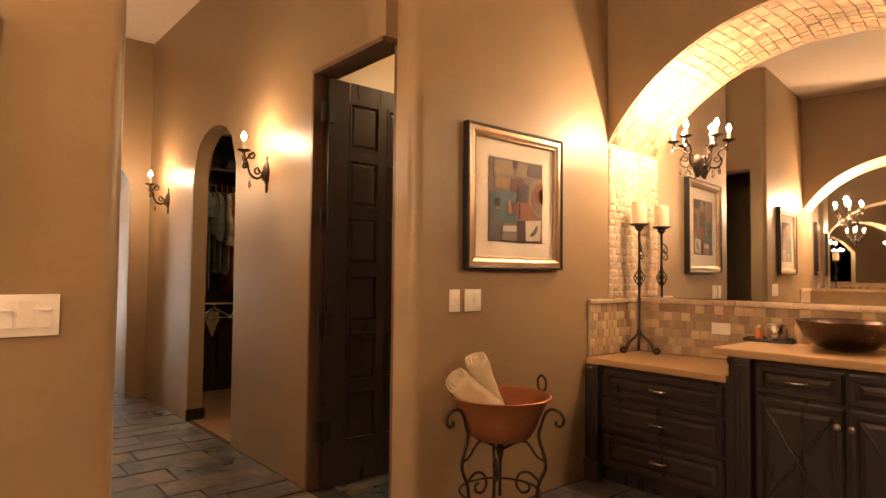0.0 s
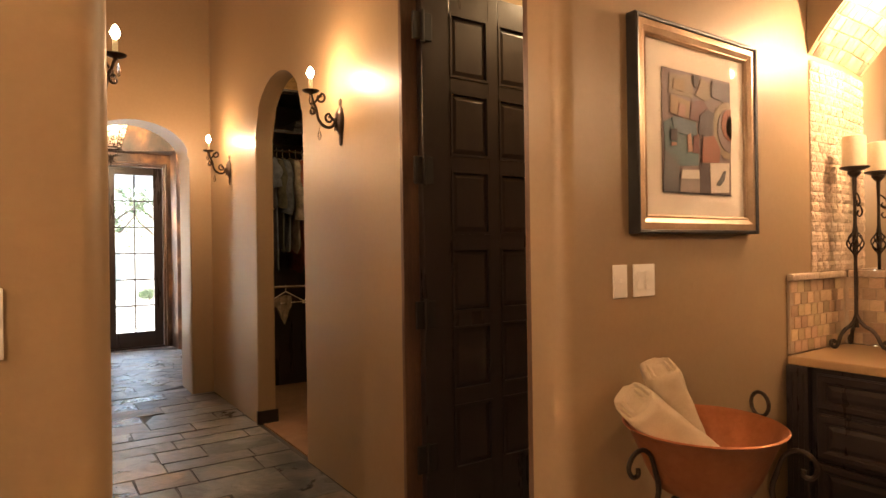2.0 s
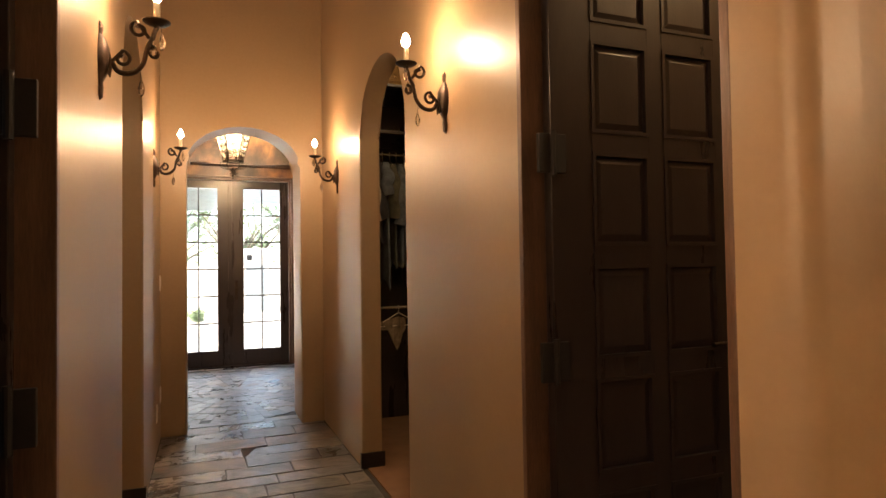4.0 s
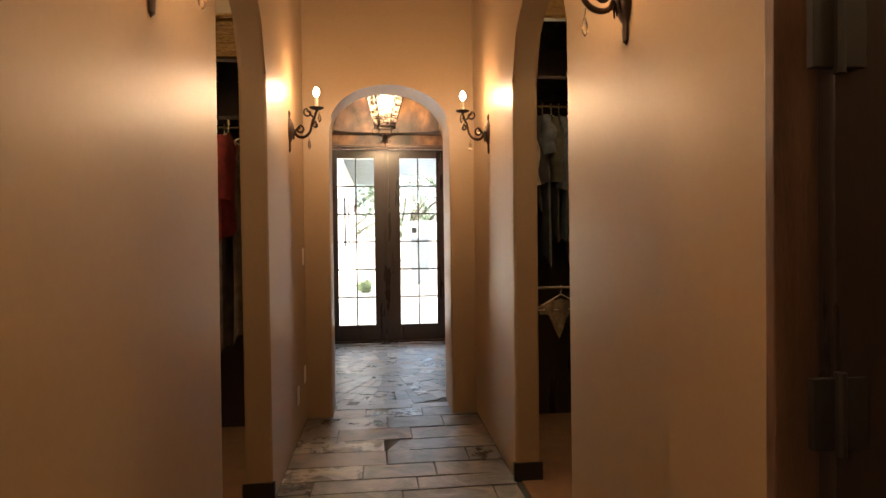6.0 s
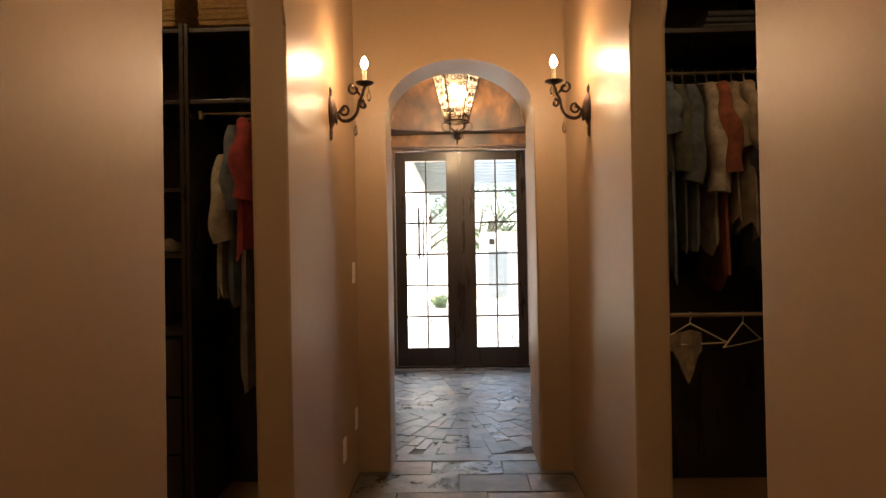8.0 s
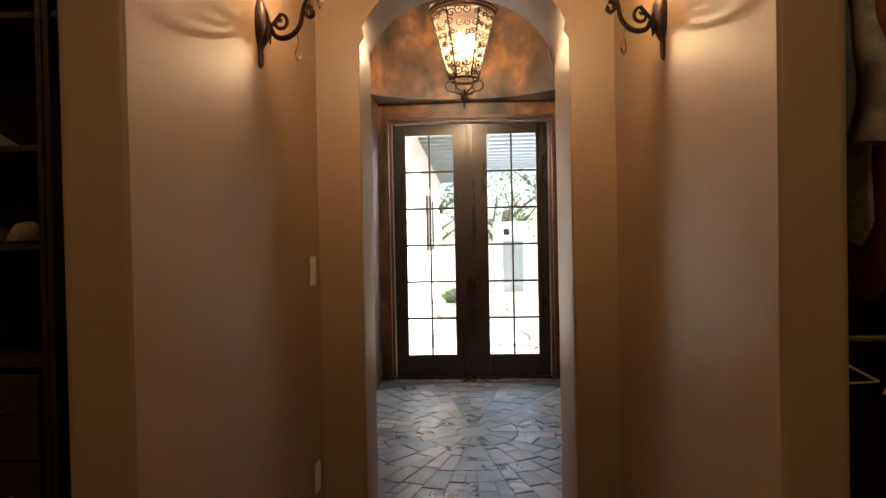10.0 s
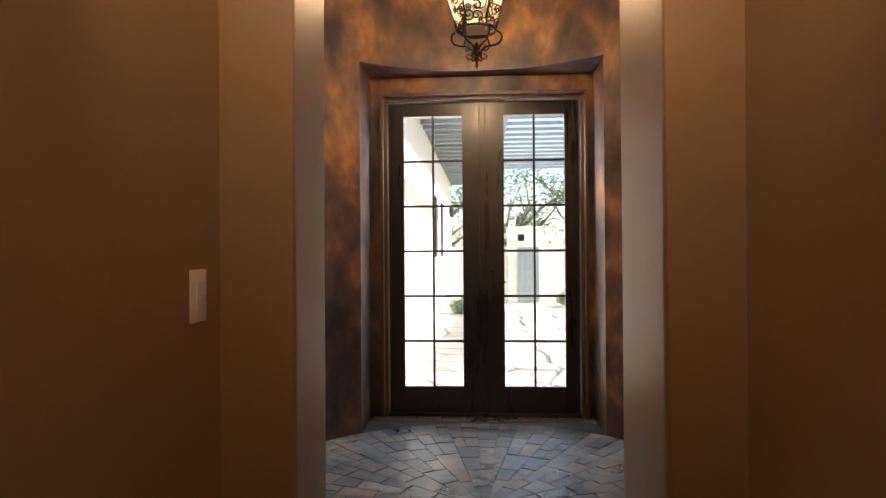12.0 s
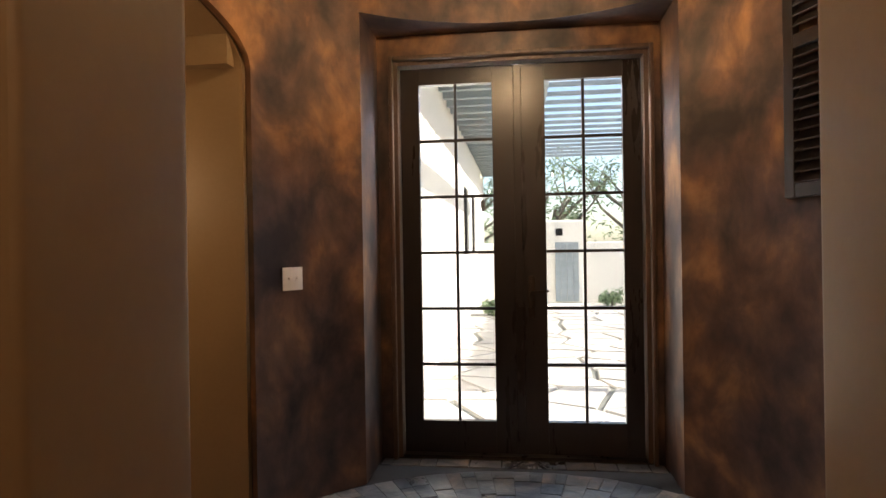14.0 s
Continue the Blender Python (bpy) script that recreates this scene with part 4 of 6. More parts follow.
    bit("rust", [(0.54, 0.27), (0.80, 0.28), (0.82, 0.40), (0.72, 0.51), (0.56, 0.48)], 3)
    bit("plum", [(0.50, 0.012), (0.68, 0.012), (0.68, 0.27), (0.51, 0.26)], 2)
    bit("ash", [(0.22, 0.018), (0.50, 0.018), (0.50, 0.21), (0.24, 0.20)], 3)
    bit("ivory", [(0.24, 0.12), (0.49, 0.13), (0.49, 0.20), (0.25, 0.19)], 4)
    bit("ivory", [(0.67, 0.02), (0.95, 0.03), (0.96, 0.29), (0.66, 0.27)], 3)

    def oval(cx, cy, rx, ry):
        return [(min(cx + rx * math.cos(a * 0.2618), 0.99), cy + ry * math.sin(a * 0.2618)) for a in range(24)]
    bit("sand", oval(0.96, 0.57, 0.26, 0.25), 2)
    bit("mauve", oval(0.97, 0.57, 0.19, 0.19), 3)
    bit("rust", oval(0.98, 0.62, 0.14, 0.14), 4)
    bit("sand", oval(0.99, 0.60, 0.08, 0.10), 5)
    bit("slate", [(0.74, 0.09), (0.80, 0.08), (0.87, 0.13), (0.90, 0.22), (0.86, 0.21), (0.81, 0.15)], 4)
    bm = box(bmesh.new(), 0.066, W - 0.066, -0.026, -0.0245, 0.066, H - 0.066)
    part("glazing", bm, GLAZING, th, "clear glazing").visible_shadow = False
    return th


PIC = picture(pose(2.987, Y0 - 0.002, 1.315))
copy_thing(PIC, pose(2 * CX - 2.987 - 0.79, Y0 - 0.002, 1.315))


def plate(m, gangs, kind, label, n=1):
    """A cover plate standing out along -y; its origin is the plate's lower left."""
    th = thing("switch_plate" if kind != "outlet" else "outlet_plate", label, "light switch" if kind != "outlet" else "power outlet", m)
    w = 0.072 + (gangs - 1) * 0.046
    part("cover", box(bmesh.new(), 0, w, -0.007, -0.001, 0, 0.117, 0.0025), WHITE, th, "", True)
    for i in range(gangs):
        c = 0.036 + i * 0.046
        if kind == "toggle":
            bm = box(bmesh.new(), c - 0.005, c + 0.005, -0.019, -0.0075, 0.055, 0.067, 0.002)
            box(bm, c - 0.008, c + 0.008, -0.0085, -0.0072, 0.046, 0.071)
        elif kind == "slider":
            bm = box(bmesh.new(), c - 0.017, c + 0.017, -0.0082, -0.0071, 0.018, 0.099)
            if i != 2 and i != 0:
                box(bm, c - 0.0145, c + 0.0145, -0.0145, -0.0083, 0.070, 0.076, 0.001)
            box(bm, c - 0.0145, c + 0.0145, -0.0105, -0.0083, 0.024, 0.028, 0.0005)
        elif kind == "rocker":
            bm = box(bmesh.new(), c - 0.017, c + 0.017, -0.010, -0.0072, 0.025, 0.092, 0.001)
            box(bm, c - 0.0165, c + 0.0165, -0.0125, -0.0102, 0.056, 0.063, 0.0005)
        else:
            bm = box(bmesh.new(), c - 0.017, c + 0.017, -0.0095, -0.0072, 0.020, 0.054, 0.001)
            box(bm, c - 0.017, c + 0.017, -0.0095, -0.0072, 0.063, 0.097, 0.001)
        part("rocker" if kind != "outlet" else "socket", bm, WHITE, th)
    return th


plate(pose(2.897, Y0, 1.088), 1, "toggle", "white single toggle switch plate on the taupe wall")
plate(pose(3.005, Y0, 1.088), 2, "rocker", "white double switch plate below the framed picture")
plate(pose(1.166 - 0.21 * 1.17, Y0, 1.070) @ Matrix.Scale(1.17, 4), 4, "slider", "wide white four-gang switch plate near the hall opening")
plate(pose(WL, 6.69, 1.118, 0, 0, 90), 1, "rocker", "white switch plate on the hall wall beside the arch")
plate(pose(WL, 6.70, 0.287, 0, 0, 90), 1, "outlet", "white outlet plate low on the hall wall near the arch")
plate(pose(WL, 6.34, 0.225, 0, 0, 90), 1, "outlet", "white outlet plate low on the hall wall by the closet arch")
sa = math.atan2(9.36 - FC[1], 0.81 - FC[0])
plate(Matrix.Translation((FC[0] + (FR - 0.001) * math.cos(sa), FC[1] + (FR - 0.001) * math.sin(sa), 1.10)) @ pose(0, 0, 0, 0, 0, math.degrees(sa) - 90) @ pose(-0.059, 0, 0), 2, "toggle", "white double switch plate on the mottled round wall")
plate(pose(XM - 0.042 + MTILT * (BB - 1.94), 1.94, 0.995, 0, 0, -90 + math.degrees(MTILT)) @ pose(0, 0, 0, 0, 90, 0), 1, "outlet", "cream outlet plate lying sideways in the tiled splash")


# ---- copper tub on its stand, towels ----
def tub():
    m = pose(3.012, 2.215, 0)
    st = thing("scroll_stand", "dark wrought iron stand with scrolled legs carrying the copper tub", "stand", m)
    for i in range(3):
        a = math.radians(53 + i * 120)
        c, s = math.cos(a), math.sin(a)

        def P(l):
            return [(r * c, r * s, z) for r, z in l]
        pts = [(0.212, 0.575), (0.230, 0.625), (0.262, 0.648), (0.300, 0.637), (0.320, 0.603), (0.306, 0.572), (0.283, 0.574), (0.282, 0.594)]
        leg = [(0.212, 0.575), (0.197, 0.51), (0.225, 0.42), (0.23, 0.36), (0.20, 0.29), (0.19, 0.22), (0.205, 0.12), (0.235, 0.03), (0.25, 0.006)]
        part("leg", tube(bmesh.new(), P(leg), 0.0085), IRON, st, "", True)
        part("scroll", tube(bmesh.new(), P(pts), 0.0075), IRON, st, "", True)
        low = [(0.198, 0.30), (0.15, 0.335), (0.10, 0.32), (0.085, 0.27), (0.11, 0.235), (0.145, 0.245), (0.15, 0.275), (0.13, 0.285)]
        part("scroll", tube(bmesh.new(), P(low), 0.0065), IRON, st, "", True)
        up = [(0.0, 0.42), (0.04, 0.445), (0.09, 0.473), (0.14, 0.475), (0.185, 0.42), (0.222, 0.40)]
        part("brace", tube(bmesh.new(), P(up), 0.006), IRON, st, "", True)
    part("centre_post", tube(bmesh.new(), [(0, 0, 0.20), (0, 0, 0.36), (0, 0, 0.43), (0, 0, 0.482)], [0.008, 0.008, 0.02, 0.012]), IRON, st, "", True)
    bm = bmesh.new()
    tube(bm, [(0.20 * math.cos(i * 0.2618), 0.20 * math.sin(i * 0.2618), 0.22) for i in range(25)], 0.006, 6)
    part("ring", bm, IRON, st, "", True)
    th = thing("copper_tub", "hammered copper tub with an iron ring handle holding rolled towels", "tub", m @ pose(0, 0, 0.485))
    prof = [(0.135, 0.0), (0.150, 0.010), (0.175, 0.055), (0.198, 0.11), (0.232, 0.190), (0.246, 0.200), (0.252, 0.205), (0.246, 0.209), (0.229, 0.197), (0.192, 0.11), (0.168, 0.055), (0.143, 0.018), (0.02, 0.012)]
    part("bowl", lathe(bmesh.new(), prof, 44), COPPER, th, "", True)
    a = math.radians(-12)
    bm = bmesh.new()
    c = Vector((0.255 * math.cos(a), 0.255 * math.sin(a), 0.243))
    tdir = Vector((-math.sin(a), math.cos(a), 0))
    tube(bm, [c + tdir * 0.035 * math.cos(k * 0.45) + Vector((0, 0, 0.04 * math.sin(k * 0.45))) for k in range(15)], 0.0065)
    part("handle", bm, IRON, th, "dark iron ring handle", True)
    for off, tilt, L, r0 in (((0.035, -0.05, 0.07), 50, 0.37, 0.074), ((0.045, 0.045, 0.05), 20, 0.37, 0.066)):
        ax = Vector((-0.8 * math.sin(radians(tilt)), 0.6 * math.sin(radians(tilt)), math.cos(radians(tilt))))
        mm = m @ pose(0, 0, 0.462) @ Matrix.Translation(off)
        tw = thing("rolled_towel", "folded and rolled cream terry towel standing in the copper tub", "towel", mm, "rolled towels")
        bm = bmesh.new()
        n, m_ = 26, 30
        rings = []
        for i in range(m_ + 1):
            f = i / m_
            e = min(1.0, 0.95 if f > 0.99 else 1.0) * min(1.0, 0.6 + f * 6)
            ring = []
            for k in range(n):
                a = k * 6.28318 / n
                c, d = math.cos(a), math.sin(a)
                rr = r0 * e * (1 + 0.025 * math.sin(5 * a + 9 * f) + 0.018 * math.sin(23 * f + 2 * a))
                if 0.9 < a < 1.35:
                    rr *= 0.90
                ring.append(bm.verts.new((rr * math.copysign(abs(c) ** 0.62, c), rr * math.copysign(abs(d) ** 0.62, d), f * L)))
            rings.append(ring)
        for p, q in zip(rings, rings[1:]):
            for k in range(n):
                bm.faces.new((p[k], p[(k + 1) % n], q[(k + 1) % n], q[k]))
        bm.faces.new(rings[0][::-1])
        top_ring = tip = rings[-1]
        for k1, dz in ((0.86, 0.004), (0.72, -0.006), (0.56, 0.001), (0.40, -0.008), (0.2, -0.004)):
            last = [bm.verts.new((v.co.x * k1, v.co.y * k1, L + dz)) for v in tip]
            for k in range(n):
                bm.faces.new((top_ring[k], top_ring[(k + 1) % n], last[(k + 1) % n], last[k]))
            top_ring = last
        bm.faces.new(top_ring)
        for v in bm.verts:
            v.co.z += (v.co.y * 0.35 + 0.006 * math.sin(v.co.y * 90)) * max(0.0, v.co.z / L - 0.6) / 0.4
        bmesh.ops.scale(bm, verts=bm.verts, vec=(0.85, 1.3, 1))
        bmesh.ops.rotate(bm, verts=bm.verts, cent=(0, 0, 0), matrix=ax.to_track_quat("Z", "X").to_matrix())
        part("roll", bm, TOWEL, tw, "", True)


tub()


# ---- lamps ----
def spiral(c, r0, r1, a0, turns, n=18):
    return [(c[0] + (r0 + (r1 - r0) * i / n) * math.cos(a0 + turns * 6.28318 * i / n), c[1] + (r0 + (r1 - r0) * i / n) * math.sin(a0 + turns * 6.28318 * i / n)) for i in range(n + 1)]


def drop(bm, c, s=1.0):
    lathe(bm, [(0.0012, 0.0), (0.004 * s, -0.008 * s), (0.008 * s, -0.022 * s), (0.006 * s, -0.033 * s), (0.001, -0.040 * s)], 6, c)
    return bm


def flame_bulb(th, c, s=1.0):
    b = part("bulb", lathe(bmesh.new(), [(0.005 * s, 0), (0.015 * s, 0.012 * s), (0.019 * s, 0.026 * s), (0.012 * s, 0.046 * s), (0.002 * s, 0.060 * s)], 12, c), BULB, th, "glowing flame-shaped bulb", True)
    b.visible_shadow = False


def sconce(m):
    """A wall sconce: its back on the plane x = 0, its arm out along -x."""
    th = thing("wall_sconce", "dark bronze scrolled wall sconce with lit bulb and crystal drops", "wall lamp", m, "hall sconces")
    bm = bmesh.new()
    out = [(0.0, -0.125), (0.012, -0.115), (0.014, -0.085), (0.012, -0.07), (0.028, -0.04), (0.036, 0.0), (0.034, 0.035), (0.02, 0.065), (0.010, 0.078), (0.013, 0.09), (0.014, 0.105), (0.0, 0.122)]
    rings = []
    for r, z in out:
        rr = max(r, 0.001)
        rings.append([bm.verts.new((-0.001 - 0.9 * rr * math.sin(math.pi * j / 8), -rr * 1.15 * math.cos(math.pi * j / 8), z * 1.05)) for j in range(9)])
    for a, b in zip(rings, rings[1:]):
        for j in range(8):
            bm.faces.new((a[j], a[j + 1], b[j + 1], b[j]))
        bm.faces.new((a[8], a[0], b[0], b[8]))
    part("backplate", bm, IRON, th, "", True)
    for k in range(3):
        bm = bmesh.new()
        tube(bm, [(-0.028, -0.02 + 0.02 * k, -0.05), (-0.033, -0.012 + 0.012 * k, -0.01), (-0.026, 0.004 * (k - 1), 0.045)], [0.002, 0.005, 0.002], 6)
        part("leaf", bm, IRON, th, "", True)
    bm = bmesh.new()
    low = [(-0.02, 0.0), (-0.036, -0.004)] + [(-0.05, -0.03), (-0.075, -0.038), (-0.105, -0.028), (-0.128, 0.0), (-0.136, 0.035), (-0.142, 0.06), (-0.156, 0.085), (-0.162, 0.11), (-0.172, 0.128)]
    tube(bm, [(x, 0, z) for x, z in low], [0.006, 0.007, 0.008, 0.009, 0.009] + [0.0075] * (len(low) - 5))
    part("arm", bm, IRON, th, "", True)
    for c, r0, r1, a0, tn, end in (((-0.066, 0.009), 0.007, 0.027, 2.0, -1.05, (-0.036, -0.004)), ((-0.116, 0.112), 0.008, 0.028, 0.6, 1.1, (-0.146, 0.085)), ((-0.163, 0.036), 0.006, 0.021, 2.4, 0.9, (-0.140, 0.045))):
        bm = bmesh.new()
        pts = spiral(c, r0, r1, a0, tn) + [end]
        tube(bm, [(x, 0, z) for x, z in pts], [0.009] + [0.0062] * (len(pts) - 1), 7)
        part("scroll", bm, IRON, th, "", True)
    part("drip_pan", lathe(bmesh.new(), [(0.006, 0.118), (0.012, 0.128), (0.030, 0.133), (0.043, 0.141), (0.044, 0.144), (0.010, 0.1435)], 24, (-0.168, 0, 0)), IRON, th, "", True)
    part("candle_sleeve", lathe(bmesh.new(), [(0.0105, 0.144), (0.0105, 0.205), (0.005, 0.208)], 14, (-0.168, 0, 0)), WAX, th, "", True)
    flame_bulb(th, (-0.168, 0, 0.208))
    for p in ((-0.158, 0.01, 0.075), (-0.122, 0.0, -0.052), (-0.182, -0.034, 0.118)):
        part("crystal_wire", tube(bmesh.new(), [p, (p[0] + 0.003, p[1], p[2] + 0.022)], 0.0012, 5), IRON, th)
        part("crystal", drop(bmesh.new(), p, 1.45), CRYSTAL, th, "clear crystal drop").visible_shadow = False
    return th


S0 = None
for sx, sy, sd in SCONCES:
    m = pose(sx, sy, 1.955, 0, 0, 0 if sd < 0 else 180)
    S0 = sconce(m) if S0 is None else copy_thing(S0, m)


def vanity_sconce(m):
    """Three arms; its back on the plane x = 0, out along -x."""
    th = thing("chandelier_sconce", "dark iron sconce with three lit candle bulbs mounted on the mirror", "wall lamp", m, "vanity sconces")
    part("backplate", lathe(bmesh.new(), [(0.004, -0.10), (0.016, -0.085), (0.034, -0.05), (0.044, 0.0), (0.036, 0.03), (0.012, 0.05)], 20, (-0.046, 0, 0)), IRON, th, "", True)
    for k, a in enumerate((-75, 0, 75)):
        c, s = math.cos(radians(a)), math.sin(radians(a))
        arm = part("arm", tube(bmesh.new(), [(-0.05 - r * c, r * s, z) for r, z in ((0.02, -0.01), (0.06, -0.03), (0.10, -0.01), (0.105, 0.03), (0.085, 0.06), (0.10, 0.09), (0.135, 0.11), (0.15, 0.14))], 0.006), IRON, th, "", True)
        bm = bmesh.new()
        pts = spiral((0.075, 0.03), 0.006, 0.024, 0.5, 1.0)
        tube(bm, [(-0.05 - r * c, r * s, z) for r, z in pts], 0.004, 6)
        part("scroll", bm, IRON, th, "", True)
        p = (-0.05 - 0.15 * c, 0.15 * s, 0)
        part("drip_pan", lathe(bmesh.new(), [(0.006, 0.135), (0.03, 0.143), (0.042, 0.152), (0.010, 0.1535)], 22, p), IRON, th, "", True)
        part("candle_sleeve", lathe(bmesh.new(), [(0.0105, 0.154), (0.0105, 0.205)], 12, p), WAX, th)
        flame_bulb(th, (p[0], p[1], 0.206), 0.85)
        for q, z in ((0.1, -0.02), (0.145, 0.13), (0.06, -0.04)):
            part("crystal", drop(bmesh.new(), (-0.05 - q * c, q * s + 0.008, z), 1.35), CRYSTAL, th, "clear crystal drop").visible_shadow = False
    return th


V0 = None
for vy in VY:
    for side in (1, -1):
        xx = XM + MTILT * (BB - vy) - 0.002
        m = pose(xx if side > 0 else 2 * CX - xx, vy, 2.03, 0, 0, 0 if side > 0 else 180)
        V0 = vanity_sconce(m) if V0 is None else copy_thing(V0, m)


def pendant():
    th = thing("pendant_lantern", "lit dark iron filigree lantern hung over the entry", "pendant lamp", pose(1.955, 8.62, 0))
    zb, zt, rb, rt = 2.43, 2.885, 0.10, 0.225
    n = 6
    cs = [(math.cos(i * 6.28318 / n), math.sin(i * 6.28318 / n)) for i in range(n)]
    for z, r, w in ((zt, rt, 0.008), (zb, rb, 0.008), (zt + 0.02, rt + 0.012, 0.006)):
        part("ring", tube(bmesh.new(), [(r * math.cos(i * 0.2618), r * math.sin(i * 0.2618), z) for i in range(25)], w, 8), IRON, th, "", True)
    for c, s in cs:
        part("rib", tube(bmesh.new(), [(rb * c, rb * s, zb), (rt * c, rt * s, zt)], 0.0055, 6), IRON, th, "", True)
        leg = part("basket_scroll", tube(bmesh.new(), [(r * c, r * s, z) for r, z in ((rb, zb), (rb + 0.028, zb - 0.018), (rb + 0.03, zb - 0.05), (rb + 0.005, zb - 0.075), (0.05, zb - 0.085), (0.022, zb - 0.11), (0.012, zb - 0.14))], 0.0055, 7), IRON, th, "", True)
        part("curl", tube(bmesh.new(), [(r * c, r * s, z) for r, z in ((0.014, zb - 0.135), (0.04, zb - 0.15), (0.055, zb - 0.135), (0.045, zb - 0.122), (0.036, zb - 0.13))], 0.004, 6), IRON, th, "", True)
        part("crown_scroll", tube(bmesh.new(), [(r * c, r * s, z) for r, z in ((rt, zt), (rt + 0.02, zt + 0.05), (rt - 0.01, zt + 0.09), (0.12, zt + 0.1), (0.05, zt + 0.16), (0.02, zt + 0.24))], 0.005, 6), IRON, th, "", True)
    part("finial", lathe(bmesh.new(), [(0.002, zb - 0.20), (0.009, zb - 0.185), (0.006, zb - 0.17), (0.016, zb - 0.15), (0.010, zb - 0.12), (0.018, zb - 0.10), (0.006, zb - 0.06)], 14), IRON, th, "", True)
    # filigree: scrolls laid over each tapering face
    r = random.Random(5)
    for i in range(n):
        a0 = i * 6.28318 / n
        for v in range(7):
            for u in (0.2, 0.5, 0.8) if v < 3 else (0.12, 0.37, 0.63, 0.88):
                cz = (v + r.uniform(0.3, 0.7)) / 7
                u += r.uniform(-0.05, 0.05)
                sg = r.choice((-1, 1))
                pts = []
                for (du, dv) in spiral((r.uniform(-.008, .008), r.uniform(-.008, .008)), 0.004, r.uniform(0.020, 0.036), r.uniform(0, 6), sg * r.uniform(1.2, 1.7), 14):
                    z = zb + (zt - zb) * cz + dv * 0.9
                    rr = rb + (rt - rb) * (z - zb) / (zt - zb)
                    half = rr * math.cos(math.pi / n)
                    side_ = rr * math.sin(math.pi / n)
                    uu = (u - 0.5) * 2 * side_ + du
                    am = a0 + math.pi / n
                    pts.append((half * math.cos(am) - uu * math.sin(am), half * math.sin(am) + uu * math.cos(am), z))
                part("filigree_scroll", tube(bmesh.new(), pts, 0.0044, 5), IRON, th)
    for i in range(n):
        (c0, s0), (c1, s1) = cs[i], cs[(i + 1) % n]
        k, h0, h1 = 0.95, zb + 0.008, zt - 0.008
        bm = bmesh.new()
        q = [(rb * k * c0, rb * k * s0, h0), (rb * k * c1, rb * k * s1, h0), (rt * k * c1, rt * k * s1, h1), (rt * k * c0, rt * k * s0, h1)]
        a = [bm.verts.new(p) for p in q]
        b = [bm.verts.new((p[0] * 0.985, p[1] * 0.985, p[2])) for p in q]
        bm.faces.new(a)
        bm.faces.new(b[::-1])
        for e in range(4):
            bm.faces.new((a[e], b[e], b[(e + 1) % 4], a[(e + 1) % 4]))
        part("glass_panel", bm, SEEDED, th, "seeded glass panel").visible_shadow = False
    bm = bmesh.new()
    tube(bm, [(0, 0, zt + 0.23), (0, 0, CEIL - 0.03)], 0.005)
    lathe(bm, [(0.055, CEIL - 0.002), (0.055, CEIL - 0.02), (0.02, CEIL - 0.04)], 20)
    part("stem", bm, IRON, th)
    for i in range(3):
        a = i * 2.094
        c = (0.05 * math.cos(a), 0.05 * math.sin(a), zb + 0.12)
        part("candle_sleeve", lathe(bmesh.new(), [(0.010, 0), (0.010, 0.09)], 12, c), WAX, th)
        flame_bulb(th, (c[0], c[1], c[2] + 0.091), 1.9)
    part("tray", lathe(bmesh.new(), [(0.07, zb + 0.10), (0.075, zb + 0.115), (0.01, zb + 0.118)], 18), IRON, th)


pendant()

# shutter on the round wall
sa = math.atan2(9.04 - FC[1], 3.30 - FC[0])
m = Matrix.Translation((FC[0] + (FR - 0.03) * math.cos(sa), FC[1] + (FR - 0.03) * math.sin(sa), 1.50)) @ pose(0, 0, 0, 0, 0, math.degrees(sa) - 90)
th = thing("louvred_shutter", "dark brown louvred wooden shutter mounted on the mottled round wall", "shutter", m)
W_, H_ = 0.46, 1.35
x0 = -W_ / 2
for a, b in ((x0, x0 + 0.055), (-x0 - 0.055, -x0)):
    part("stile", box(bmesh.new(), a, b, -0.02, 0.016, 0, H_, 0.004), ESPRESSO, th)
for z in (0, H_ / 2 - 0.03, H_ - 0.06):
    part("rail", box(bmesh.new(), x0 + 0.056, -x0 - 0.056, -0.018, 0.014, z, z + 0.06, 0.004), ESPRESSO, th)
sl = box(bmesh.new(), x0 + 0.057, -x0 - 0.057, -0.03, 0.03, -0.004, 0.004, 0.002)
me = mesh("slat", sl, ESPRESSO)
for i in range(27):
    z = 0.085 + i * 0.045
    if abs(z - H_ / 2) > 0.045 and z < H_ - 0.08:
        laid(me, "slat", th, pose(0, 0, z, 48, 0, 0))


# louvred window of the west side room
th = thing("louvred_window", "dark wooden louvred shutter in the small window of the side room", "shutter")
for a, b in ((2.923, 2.953), (3.227, 3.257)):
    part("stile", box(bmesh.new(), WEX - 0.08, WEX - 0.03, a, b, 1.203, 2.117, 0.003), ESPRESSO, th)
for a, b in ((1.203, 1.24), (2.08, 2.117)):
    part("rail", box(bmesh.new(), WEX - 0.08, WEX - 0.03, 2.9535, 3.2265, a, b, 0.003), ESPRESSO, th)
me = mesh("slat", box(bmesh.new(), -0.03, 0.03, 2.954, 3.226, -0.004, 0.004), ESPRESSO)
for i in range(15):
    laid(me, "slat", th, pose(WEX - 0.055, 0, 1.275 + i * 0.056, 0, 30, 0))

# ---- closets ----
def cloth(name, c, d=None):
    return two_scale(name, tuple(v * 0.3 for v in c), tuple(v * 0.75 for v in c), 16, 220, 0.9, bump=0.4, lo=0.35, hi=0.65)


